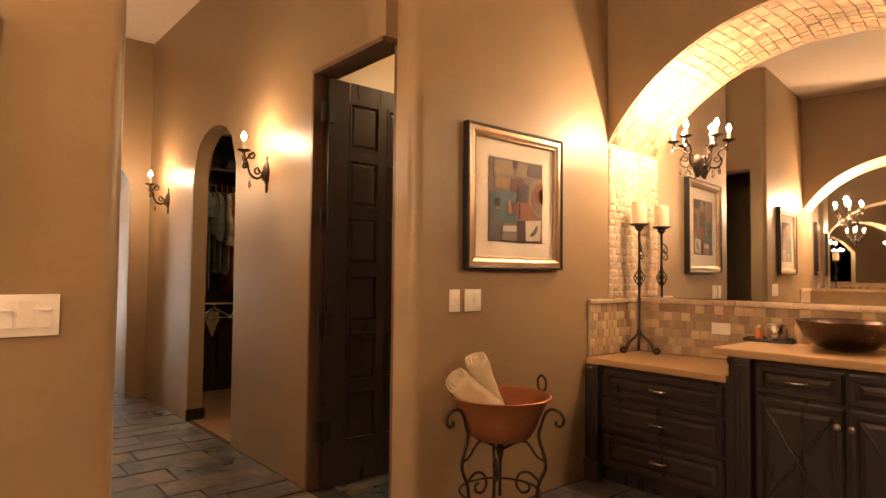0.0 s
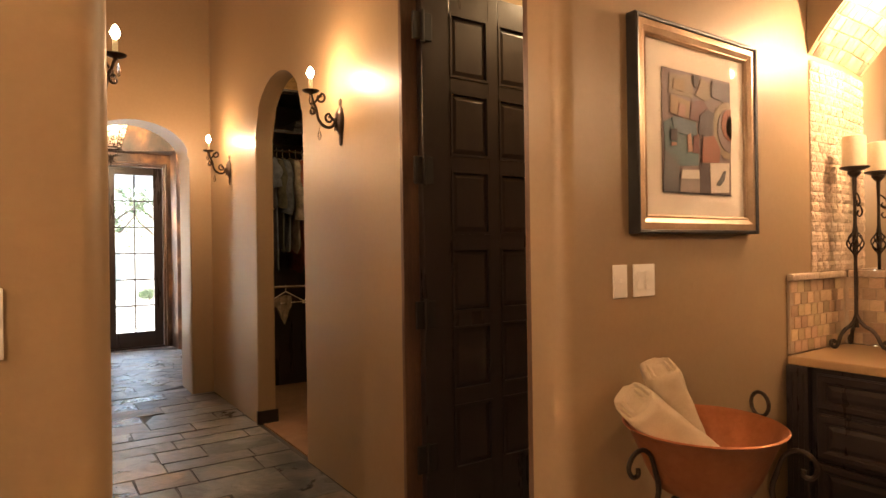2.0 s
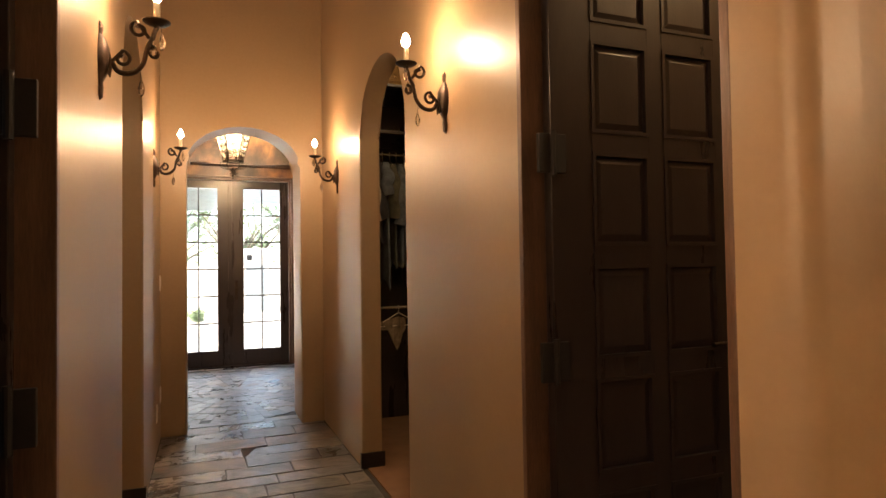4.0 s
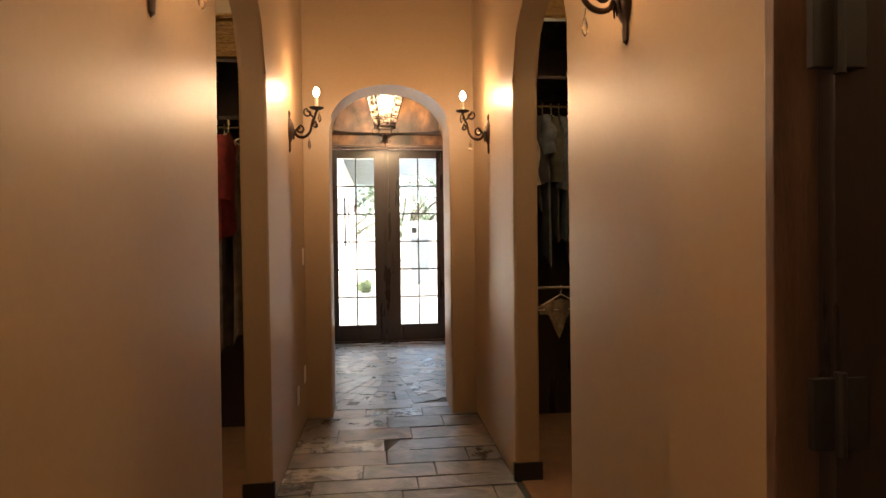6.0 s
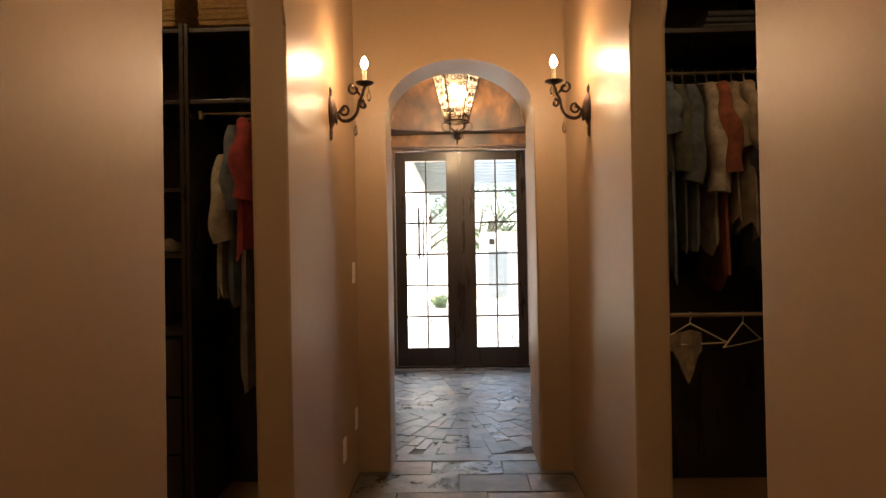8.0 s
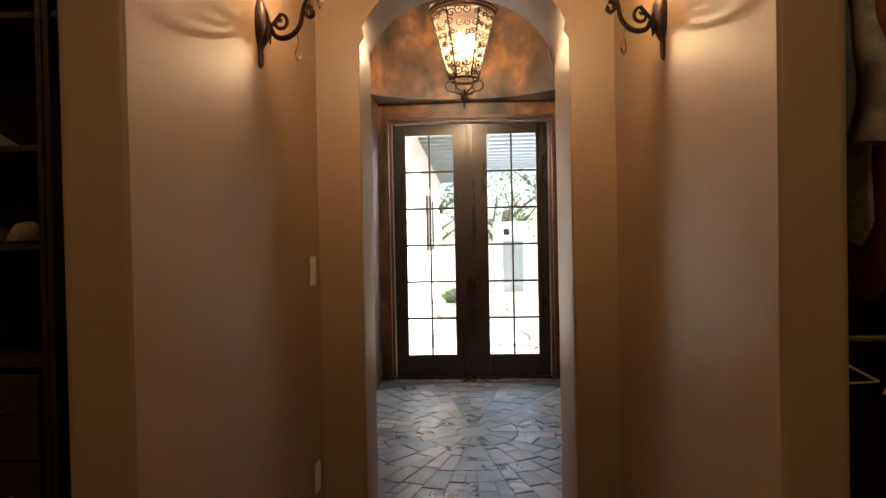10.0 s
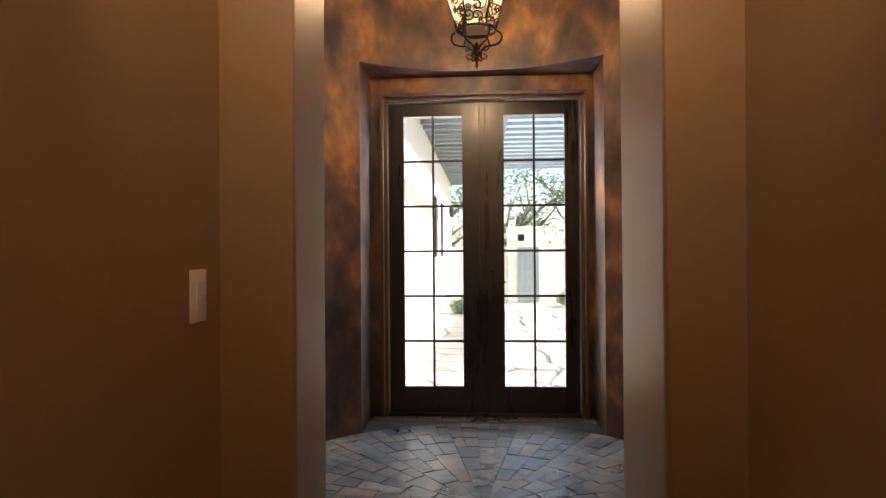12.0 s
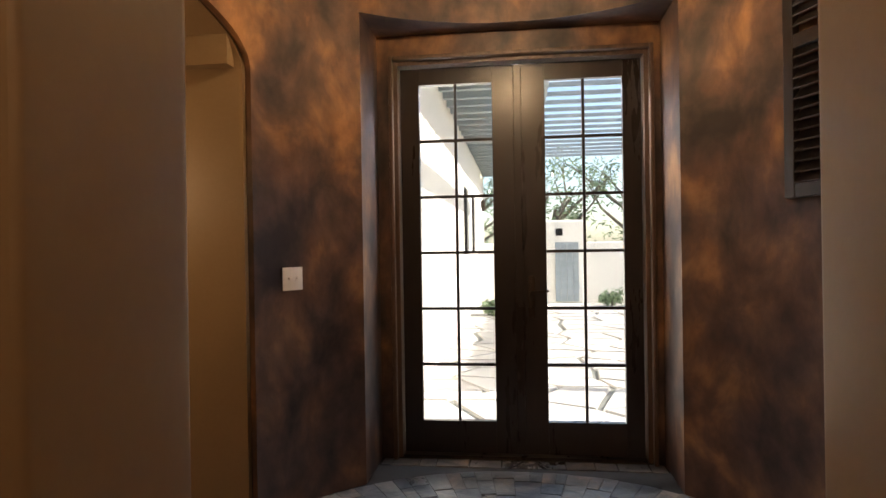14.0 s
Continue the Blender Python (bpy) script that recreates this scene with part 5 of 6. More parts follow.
CLOTHS = [cloth("cloth_" + k, c) for k, c in (("grey_blue", (0.16, 0.19, 0.22)), ("sand", (0.42, 0.33, 0.22)), ("ivory", (0.55, 0.48, 0.38)), ("olive", (0.12, 0.12, 0.08)), ("charcoal", (0.05, 0.05, 0.055)), ("rust", (0.35, 0.10, 0.05)), ("taupe", (0.25, 0.20, 0.16)), ("red", (0.34, 0.035, 0.03)))]
WICKER = two_scale("woven_wicker", (0.22, 0.12, 0.04), (0.45, 0.28, 0.10), 30, 90, 0.75, bump=1.0, dist=0.02, stretch=(1, 1, 3))
CHROME = two_scale("chrome_rail", (0.5, 0.5, 0.48), (0.62, 0.62, 0.6), 9, 90, 0.2, 1.0, bump=0.02)
CARPET = two_scale("tan_carpet", (0.17, 0.095, 0.05), (0.25, 0.145, 0.08), 8, 300, 0.95, bump=0.8)
for nm, a, b in (("east", WR + THICK - 0.10, 4.75), ("west", WL - THICK - 2.1, WL - THICK + 0.10)):
    structure("floor_closet_" + nm, box(bmesh.new(), a, b, 3.85, 6.72, -0.0055, 0.006), CARPET)


def garment(seed, m, w, length, t, colour, sleeves=True, what="shirt"):
    """A garment on its hanger, seen from its side; the hook is at the origin, the shoulders run along y."""
    r = hsh("g", seed)
    names = {0: "grey-blue", 1: "sand", 2: "ivory", 3: "olive", 4: "charcoal", 5: "rust", 6: "taupe", 7: "red"}
    th = thing("hanging_" + what, f"{names[colour]} {what} hanging from the closet rod", what, m, "clothes on the closet rod")
    part("hanger", tube(bmesh.new(), [(0, 0.02, -0.01), (0, 0.012, 0.012), (0, -0.008, 0.014), (0, 0, -0.03), (0, 0, -0.06), (0, w * 0.45, -0.12), (0, -w * 0.45, -0.12), (0, 0, -0.06)], 0.0035, 6), WAX, th, "", True)
    bm = bmesh.new()
    nz, na = 14, 18
    rings = []
    for k in range(nz):
        f = k / (nz - 1)
        z = -0.07 - f * length
        hw = w * (0.14 + 0.36 * min(1, f * 7)) * (1 + 0.08 * f)
        ht = t * (0.25 + 0.75 * min(1, f * 4)) * (1 + 0.3 * f)
        ring = []
        for j in range(na):
            a = j * 6.28318 / na
            fold = 1 + (0.26 * math.sin(a * 5 + seed * 2.1 + f * 2.3) + 0.16 * math.sin(a * 3 - seed + f * 7)) * min(1, f * 3)
            ring.append(bm.verts.new((ht * math.cos(a) * fold, hw * math.sin(a) * (1 + 0.05 * math.sin(seed + f * 6)), z - (0.010 + 0.03 * f) * math.sin(a * 2 + seed) - 0.02 * f * math.sin(a * 5 + seed))))
        rings.append(ring)
    for a, b in zip(rings, rings[1:]):
        for j in range(na):
            bm.faces.new((a[j], a[(j + 1) % na], b[(j + 1) % na], b[j]))
    bm.faces.new(rings[0][::-1])
    part("body", bm, CLOTHS[colour], th, "", True)
    if sleeves:
        for s in (-1, 1):
            L = r.uniform(0.14, 0.46)
            sway = r.uniform(-0.035, 0.035)
            pts, rad = [], []
            for k in range(7):
                f = k / 6
                pts.append((sway * f + 0.010 * math.sin(seed + k * 1.9), s * w * (0.38 + 0.19 * min(1, f * 2) - 0.03 * f), -0.11 - (L + 0.09) * f))
                rad.append(0.028 + 0.022 * min(1, f * 2) + 0.003 * math.sin(k * 2.3 + seed))
            part("sleeve", tube(bmesh.new(), pts, rad, 10), CLOTHS[colour], th, "", True)
    return th


def closet_shelves(name, x0, x1, y0, y1, shelves, top, drawers=0, label=""):
    th = thing("closet_shelving", label, "shelving")
    t = 0.02
    for a in (x0, x1 - t):
        part("side_panel", box(bmesh.new(), a, a + t, y0, y1, 0.006, top, 0.002), ESPRESSO, th)
    part("back_panel", box(bmesh.new(), x0 + t, x1 - t, y1 - 0.012, y1, 0.006, top), ESPRESSO, th)
    for z in shelves:
        part("shelf", box(bmesh.new(), x0 + t + 0.001, x1 - t - 0.001, y0 + 0.01, y1 - 0.013, z - t, z, 0.002), ESPRESSO, th)
    for i in range(drawers):
        z = 0.05 + i * 0.28
        d = part("drawer", box(bmesh.new(), x0 + t + 0.003, x1 - t - 0.003, y0 - 0.018, y0 + 0.3, z, z + 0.27, 0.003), ESPRESSO, th)
        xm = (x0 + x1) / 2 + 0.12
        part("pull", tube(bmesh.new(), [(xm - 0.045, y0 - 0.019, z + 0.16), (xm - 0.04, y0 - 0.04, z + 0.16), (xm + 0.04, y0 - 0.04, z + 0.16), (xm + 0.045, y0 - 0.019, z + 0.16)], 0.005), NICKEL, d, "nickel pull", True)
    return th


closet_shelves("west", -0.5, 0.06, 6.2, 6.71, (0.92, 1.35, 1.72, 2.08, 2.40), 2.42, 3, "dark wooden closet tower with three drawers and half-full shelves")
closet_shelves("west", 0.065, 0.62, 6.2, 6.71, (0.92, 1.30, 1.62, 2.05, 2.40), 2.42, 3, "dark wooden closet tower with drawers and a few shoes")
closet_shelves("west", 0.625, 1.2, 6.2, 6.71, (2.05, 2.40), 2.42, 0, "dark wooden hanging bay of the west closet")
closet_shelves("east", 2.73, 3.75, 6.1, 6.71, (2.30, 2.66), 2.68, 0, "dark wooden hanging bay with a high shelf in the east closet")
closet_shelves("east", 3.755, 4.7, 6.1, 6.71, (0.5, 1.0, 1.5, 2.0, 2.4), 2.68, 0, "dark wooden shelf tower in the east closet")


def rod(x0, x1, y, z):
    th = thing("closet_rod", "chrome hanging rod fixed in the closet bay", "closet rod")
    part("rod", tube(bmesh.new(), [(x0, y, z), (x1, y, z)], 0.013, 12), CHROME, th, "", True)
    for x in (x0, x1):
        part("bracket", lathe(bmesh.new(), [(0.02, z - 0.03), (0.02, z + 0.012)], 12, (x, y, 0)), CHROME, th, "", True)


rod(2.765, 3.715, 6.38, 2.17)
gr = random.Random(11)
x = 2.80
pal = [4, 2, 4, 0, 3, 0, 2, 5, 1, 1, 4, 3, 6, 2, 4, 0, 3]
k = 0
while x < 3.68:
    garment(k, pose(x, 6.38, 2.17, 0, 0, gr.uniform(-7, 7)), gr.uniform(0.40, 0.48), gr.uniform(0.62, 0.98), gr.uniform(0.019, 0.028), pal[k % len(pal)])
    x += gr.uniform(0.05, 0.066)
    k += 1
rod(0.66, 1.165, 6.30, 2.0)
for i, (xx, w, L, t, col, y) in enumerate(((0.80, 0.40, 0.70, 0.03, 2, 6.28), (0.865, 0.44, 0.86, 0.03, 0, 6.30), (0.93, 0.40, 1.25, 0.036, 6, 6.30), (0.99, 0.46, 0.62, 0.040, 7, 6.16), (1.05, 0.42, 1.22, 0.034, 6, 6.30), (1.11, 0.40, 1.2, 0.034, 1, 6.30))):
    garment(40 + i, pose(xx, y, 2.0 if col != 2 else 1.86, 0, 0, 12 - 4 * i), w, L, t, col, col in (2, 7, 0), "dress" if L > 1 else "shirt")


def basket(m, w, d, h):
    th = thing("wicker_basket", "golden woven wicker storage basket on top of the closet shelving", "basket", m, "wicker baskets")
    bm = bmesh.new()
    n = 9
    for i in range(n):
        z0, z1 = h * i / n, h * (i + 0.9) / n
        e = 0.004 * (i % 2)
        for a in ((-w / 2 - e, w / 2 + e, -d / 2 - e, -d / 2 + 0.01), (-w / 2 - e, w / 2 + e, d / 2 - 0.01, d / 2 + e), (-w / 2 - e, -w / 2 + 0.01, -d / 2 + 0.01, d / 2 - 0.01), (w / 2 - 0.01, w / 2 + e, -d / 2 + 0.01, d / 2 - 0.01)):
            box(bm, *a, z0, z1, 0.003)
    part("weave", bm, WICKER, th)
    part("base", box(bmesh.new(), -w / 2 + 0.011, w / 2 - 0.011, -d / 2 + 0.011, d / 2 - 0.011, 0, 0.01), WICKER, th)
    bm = bmesh.new()
    p = [(-w / 2, -d / 2, h), (w / 2, -d / 2, h), (w / 2, d / 2, h), (-w / 2, d / 2, h), (-w / 2, -d / 2, h)]
    tube(bm, p, 0.012, 8)
    part("rim", bm, WICKER, th, "", True)


basket(pose(0.92, 6.44, 2.421), 0.46, 0.42, 0.24)
basket(pose(0.34, 6.44, 2.421), 0.46, 0.42, 0.24)
basket(pose(3.0, 6.4, 2.681), 0.42, 0.4, 0.24)


def shoe(m, col, lab):
    th = thing("shoe", lab, "shoe", m, "shoes in the closet")
    bm = bmesh.new()
    rings = []
    for f, wd, ht in ((0, 0.02, 0.03), (0.1, 0.033, 0.06), (0.3, 0.036, 0.07), (0.5, 0.034, 0.055), (0.7, 0.045, 0.045), (0.88, 0.043, 0.032), (1.0, 0.02, 0.018)):
        y = f * 0.27
        rings.append([bm.verts.new((wd * math.cos(a * 0.6283), y, 0.012 + max(0, ht * math.sin(a * 0.6283)))) for a in range(10)])
    for a, b in zip(rings, rings[1:]):
        for j in range(10):
            bm.faces.new((a[j], a[(j + 1) % 10], b[(j + 1) % 10], b[j]))
    bm.faces.new(rings[0][::-1])
    bm.faces.new(rings[-1])
    part("upper", bm, CLOTHS[col], th, "", True)
    part("sole", box(bmesh.new(), -0.036, 0.036, 0.005, 0.262, 0, 0.011, 0.004), BLACK, th)


for i, (xx, yy, z, col) in enumerate(((0.25, 6.24, 1.62, 2), (0.36, 6.24, 1.62, 2), (0.2, 6.24, 1.30, 6), (0.32, 6.25, 1.30, 6), (-0.28, 6.24, 1.72, 2), (-0.16, 6.24, 1.72, 2), (0.48, 6.24, 1.3, 1), (-0.3, 6.24, 1.35, 5))):
    shoe(pose(xx, yy, z + 0.0005, 0, 0, hsh(i).uniform(-12, 12)), col, ("ivory", "taupe", "sand", "rust")[{2: 0, 6: 1, 1: 2, 5: 3}[col]] + " shoe resting on the dark closet shelf")
for i, (xx, w, h, col) in enumerate(((2.95, 0.3, 0.05, 4), (3.3, 0.34, 0.12, 4), (3.56, 0.24, 0.07, 6))):
    th = thing("folded_clothes", "folded dark clothes lying on the high closet shelf", "folded clothes", pose(xx, 6.35, 2.301))
    for j in range(max(1, int(h / 0.03))):
        part("fold", box(bmesh.new(), -w / 2 + 0.01 * j, w / 2 - 0.006 * j, -0.14, 0.14, j * 0.03, j * 0.03 + 0.028, 0.012), CLOTHS[col], th, "", True)
# low hangers, one with a small top
for hx, hy, turn, dressed in ((3.05, 6.22, 8, True), (3.30, 6.22, 40, False), (3.45, 6.22, 62, False), (3.52, 6.22, 70, False)):
    th = thing("wire_hanger", "pale hanger with a small beige top hung low in the closet" if dressed else "bare pale hanger on the low rod of the closet", "hanger", pose(hx, hy, 0.938, 0, 0, turn) @ Matrix.Scale(0.85, 4), "low hangers")
    part("hook", tube(bmesh.new(), [(-0.012, 0, 0.03), (0, 0, 0.045), (0.014, 0, 0.03), (0, 0, 0.0), (0, 0, -0.02)], 0.003, 6), WAX, th)
    part("frame", tube(bmesh.new(), [(0, 0, -0.02), (0.19, 0, -0.12), (0.185, 0, -0.135), (-0.19, 0, -0.135), (-0.19, 0, -0.12), (0, 0, -0.02)], 0.0045, 6), WAX, th, "", True)
    if dressed:
        bm = bmesh.new()
        rows = []
        for i in range(9):
            u = i / 8
            lo = -0.17 - 0.19 * max(0.0, 1 - abs(u - 0.62) / 0.33)
            rows.append([bm.verts.new((-0.17 + 0.24 * u, 0.012 * math.sin(u * 14 + k) + (-0.008 if k < 2 else 0.008), -0.055 - 0.055 * abs(u - 0.7) if k in (0, 3) else lo)) for k in range(4)])
        for a, b in zip(rows, rows[1:]):
            for k in range(4):
                bm.faces.new((a[k], a[(k + 1) % 4], b[(k + 1) % 4], b[k]))
        bm.faces.new(rows[0])
        bm.faces.new(rows[-1][::-1])
        part("top", bm, CLOTHS[1], th, "", True)
rod(2.765, 3.715, 6.22, 0.962)

# dark blocks at the feet of the closet arches
for w_, s_, yy in ((WR, 1, 5.505), (WL, -1, 5.405)):
    a, b = sorted((w_ - s_ * 0.014, w_ + s_ * (THICK + 0.012)))
    bm = box(bmesh.new(), a, b, yy, yy + 0.013, 0, 0.10, 0.003)
    a, b = sorted((w_ - s_ * 0.014, w_ - s_ * 0.0015))
    box(bm, a, b, yy + 0.0135, yy + 0.030, 0, 0.10, 0.003)
    structure("baseboard", bm, BLACK)

# ---- outside ----
TERRACE = two_scale("pale_flagstone", (0.44, 0.41, 0.36), (0.62, 0.58, 0.52), 2, 25, 0.8, bump=0.3)
varied(TERRACE, 0.18)
JOINT = two_scale("grey_joint_soil", (0.14, 0.14, 0.12), (0.24, 0.235, 0.20), 6, 60, 0.95)
STUCCO = two_scale("cream_stucco", (0.74, 0.70, 0.62), (0.80, 0.76, 0.69), 2, 60, 0.85, bump=0.4)
BEAM = two_scale("weathered_grey_timber", (0.22, 0.255, 0.27), (0.34, 0.38, 0.40), 3, 50, 0.8, stretch=(1, 5, 5))
BARK = two_scale("grey_bark", (0.10, 0.08, 0.06), (0.2, 0.17, 0.13), 8, 50, 0.9, bump=0.8)
LEAFM = two_scale("olive_green_leaves", (0.07, 0.11, 0.045), (0.14, 0.19, 0.09), 6, 40, 0.6)
varied(LEAFM, 0.4, 0.02)
structure("ground", box(bmesh.new(), -500, 500, 10.42, 900, -0.3, -0.045), JOINT)
# flagstones, cut from a jittered net
fr = random.Random(3)
NX, NY = 13, 26
net = [[(-1.2 + i * 0.62 + (j % 2) * 0.31 + fr.uniform(-.2, .2), 10.43 + j * 0.52 + (fr.uniform(-.17, .17) if j else 0)) for i in range(NX + 1)] for j in range(NY + 1)]
bm_all, n_flag = bmesh.new(), 0
paving = structure("paving", box(bmesh.new(), -1.2, 7, 10.425, 24, -0.044, -0.042), JOINT)
for j in range(NY):
    for i in range(NX):
        q = [net[j][i], net[j][i + 1], net[j + 1][i + 1], net[j + 1][i]]
        if fr.random() < 0.45:
            mx, my = (q[1][0] + q[2][0]) / 2 + fr.uniform(-.03, .03), (q[1][1] + q[2][1]) / 2
            q = [q[0], q[1], (mx, my), q[2], q[3]]
        cx, cy = sum(p[0] for p in q) / len(q), sum(p[1] for p in q) / len(q)
        near = cy < 15 and 0.4 < cx < 4.2
        bm = bmesh.new() if near else bm_all
        k = 1 - 0.03 / 0.3
        lo = [bm.verts.new((cx + (x - cx) * k, cy + (y - cy) * k, -0.0415)) for x, y in q]
        hi = [bm.verts.new((cx + (x - cx) * (k - 0.02), cy + (y - cy) * (k - 0.02), -0.016 + fr.uniform(-.004, .004))) for x, y in q]
        for a in range(len(q)):
            bm.faces.new((lo[a], lo[(a + 1) % len(q)], hi[(a + 1) % len(q)], hi[a]))
        bm.faces.new(hi)
        if near:
            part("flagstone", bm, TERRACE, paving)
tagged(part("flagstones", bm_all, TERRACE), kind="stuff")


def neighbour_wing():
    th = thing("house_wing", "cream stucco house wing with barred windows and deep timber eave", "house")
    bm = bmesh.new()
    wx, y0, y1 = 1.06, 10.44, 23.0
    wins = [(16.8, 17.8), (18.6, 19.6)]
    z0, z1, ztop = 1.15, 2.35, 3.35
    ys = [y0] + [v for w in wins for v in w] + [y1]
    for a, b in zip(ys, ys[1:]):
        if (a, b) in wins:
            box(bm, wx - 0.3, wx, a, b, -0.04, z0)
            box(bm, wx - 0.3, wx, a, b, z1, ztop)
        else:
            box(bm, wx - 0.3, wx, a, b, -0.04, ztop)
    box(bm, wx - 3.0, wx - 0.3, y1 - 0.3, y1, -0.04, ztop)
    part("wall", bm, STUCCO, th)
    for a, b in wins:
        bm = bmesh.new()
        for u in (a, b - 0.05):
            box(bm, wx - 0.1, wx - 0.03, u, u + 0.05, z0, z1)
        for z in (z0, z1 - 0.05):
            box(bm, wx - 0.1, wx - 0.03, a + 0.05, b - 0.05, z, z + 0.05)
        for i in range(1, 4):
            box(bm, wx - 0.03, wx - 0.01, a + i * 0.25 - 0.015, a + i * 0.25 + 0.015, z0 - 0.06, z1)
        w = part("window", bm, ESPRESSO, th)
        part("pane", box(bmesh.new(), wx - 0.14, wx - 0.13, a + 0.01, b - 0.01, z0 + 0.01, z1 - 0.01), BLACK, w)
    y = 10.6
    while y < 23.0:
        part("rafter", box(bmesh.new(), wx + 0.003, wx + 0.93, y, y + 0.09, ztop - 0.20, ztop - 0.045, 0.005), BEAM, th)
        y += 0.42
    part("roof", box(bmesh.new(), wx - 3.0, wx + 1.0, 10.44, 23.3, ztop + 0.002, ztop + 0.2), BEAM, th)
    part("soffit", box(bmesh.new(), wx + 0.003, wx + 0.98, 10.5, 23.2, ztop - 0.044, ztop), BEAM, th)
    return th


neighbour_wing()
th = thing("wall_lantern", "small dark iron lantern on the stucco wing", "wall lamp", pose(1.06, 20.6, 2.2))
part("bracket", tube(bmesh.new(), [(0.0, 0, 0.25), (0.08, 0, 0.28), (0.12, 0, 0.2)], 0.01), IRON, th)
part("body", lathe(bmesh.new(), [(0.03, -0.1), (0.055, 0.02), (0.06, 0.12), (0.03, 0.16), (0.005, 0.2)], 6, (0.12, 0, 0)), IRON, th)

th = thing("pergola", "grey timber pergola with close slats over the terrace", "pergola")
px0, px1, py0, py1, pz = 2.15, 5.6, 11.6, 18.2, 2.95
for xx in (px0 + 0.0, px1 - 0.14):
    part("beam", box(bmesh.new(), xx, xx + 0.12, py0, py1, pz - 0.2, pz - 0.002, 0.006), BEAM, th)
for xx, yy in ((px1 - 0.15, py0 + 0.1), (px1 - 0.15, py1 - 0.25)):
    part("post", box(bmesh.new(), xx, xx + 0.14, yy, yy + 0.14, -0.042, pz - 0.202, 0.006), BEAM, th)
bm = box(bmesh.new(), -0.1, px1 - px0 + 0.1, 0, 0.05, 0, 0.045, 0.004)
me = mesh("slat", bm, BEAM)
y = py0
while y < py1:
    laid(me, "slat", th, pose(px0, y, pz))
    y += 0.40
part("ledger", box(bmesh.new(), px0, px0 + 0.12, py1 - 0.3, py1 - 0.18, -0.042, pz - 0.202), BEAM, th)

th = thing("garden_wall", "low cream stucco garden wall behind the terrace", "garden wall")
part("wall", box(bmesh.new(), 3.45, 14.0, 20.4, 20.7, -0.04, 1.35, 0.03), STUCCO, th)
part("wall", box(bmesh.new(), -8.0, 2.55, 20.4, 20.7, -0.04, 1.35, 0.03), STUCCO, th)
th = thing("gate_pier", "pale plastered pier with flat black niche patch and plank gate", "gate")
part("pier", box(bmesh.new(), 2.56, 3.44, 20.35, 20.8, -0.04, 1.85, 0.04), STUCCO, th)
# flat black plate; the niche's depth and shade are put into its colour
part("niche", box(bmesh.new(), 2.82, 2.97, 20.335, 20.348, 1.5, 1.66), BLACK, th)
for i in range(4):
    part("board", box(bmesh.new(), 2.80 + i * 0.13, 2.925 + i * 0.13, 20.30, 20.33, 0.02, 1.35, 0.005), BEAM, th)
part("board_rail", box(bmesh.new(), 2.79, 3.33, 20.331, 20.349, 0.3, 0.4), BEAM, th)


def leaf_clump(bm, c, rad, n, r, s):
    for _ in range(n):
        d = Vector((r.gauss(0, 1), r.gauss(0, 1), r.gauss(0, 0.8))).normalized() * rad * r.uniform(0.35, 1.05)
        p = Vector(c) + d
        u = Vector((r.uniform(-1, 1), r.uniform(-1, 1), r.uniform(-.6, .6))).normalized()
        v = u.orthogonal().normalized()
        l, w = s * r.uniform(0.7, 1.3), s * 0.32
        a = [bm.verts.new(p + q) for q in (-u * l, v * w, u * l, -v * w)]
        bm.faces.new(a)


def tree(x, y, h, crown, seed, lab, dense=1.0):
    r = random.Random(seed)
    th = thing("tree", lab, "tree", pose(x, y, -0.05), "trees behind the garden wall")
    bm = bmesh.new()
    tube(bm, [(0, 0, 0), (0.05, 0, h * 0.2), (-0.06, 0.04, h * 0.4), (0.03, 0, h * 0.55)], [0.16, 0.13, 0.10, 0.07], 9)
    tips = []
    for i in range(9):
        a, k = i * 2.4 + r.uniform(-.3, .3), r.uniform(0.22, 0.5)
        p0 = Vector((0, 0.02, h * k))
        p1 = p0 + Vector((math.cos(a) * crown * 0.5, math.sin(a) * crown * 0.5, h * 0.16))
        p2 = p0 + Vector((math.cos(a + .3) * crown * r.uniform(.8, 1), math.sin(a + .3) * crown * .9, h * r.uniform(0.22, 0.42)))
        tube(bm, [p0, p1, p2], [0.06, 0.04, 0.015], 7)
        tips += [p0 + (p1 - p0) * 0.5, p1, p2, p1 + Vector((r.uniform(-.6, .6), r.uniform(-.6, .6), -0.5))]
        for _ in range(3):
            p3 = p2 + Vector((r.uniform(-.5, .5), r.uniform(-.5, .5), r.uniform(.1, .6)))
            tube(bm, [p1.lerp(p2, 0.6), p3], [0.018, 0.006], 5)
            tips.append(p3)
    part("trunk", bm, BARK, th, "", True)
    bm = bmesh.new()
    for t in tips:
        leaf_clump(bm, t, r.uniform(0.35, 0.6), int(90 * dense), r, 0.09)
    part("crown", bm, LEAFM, th)


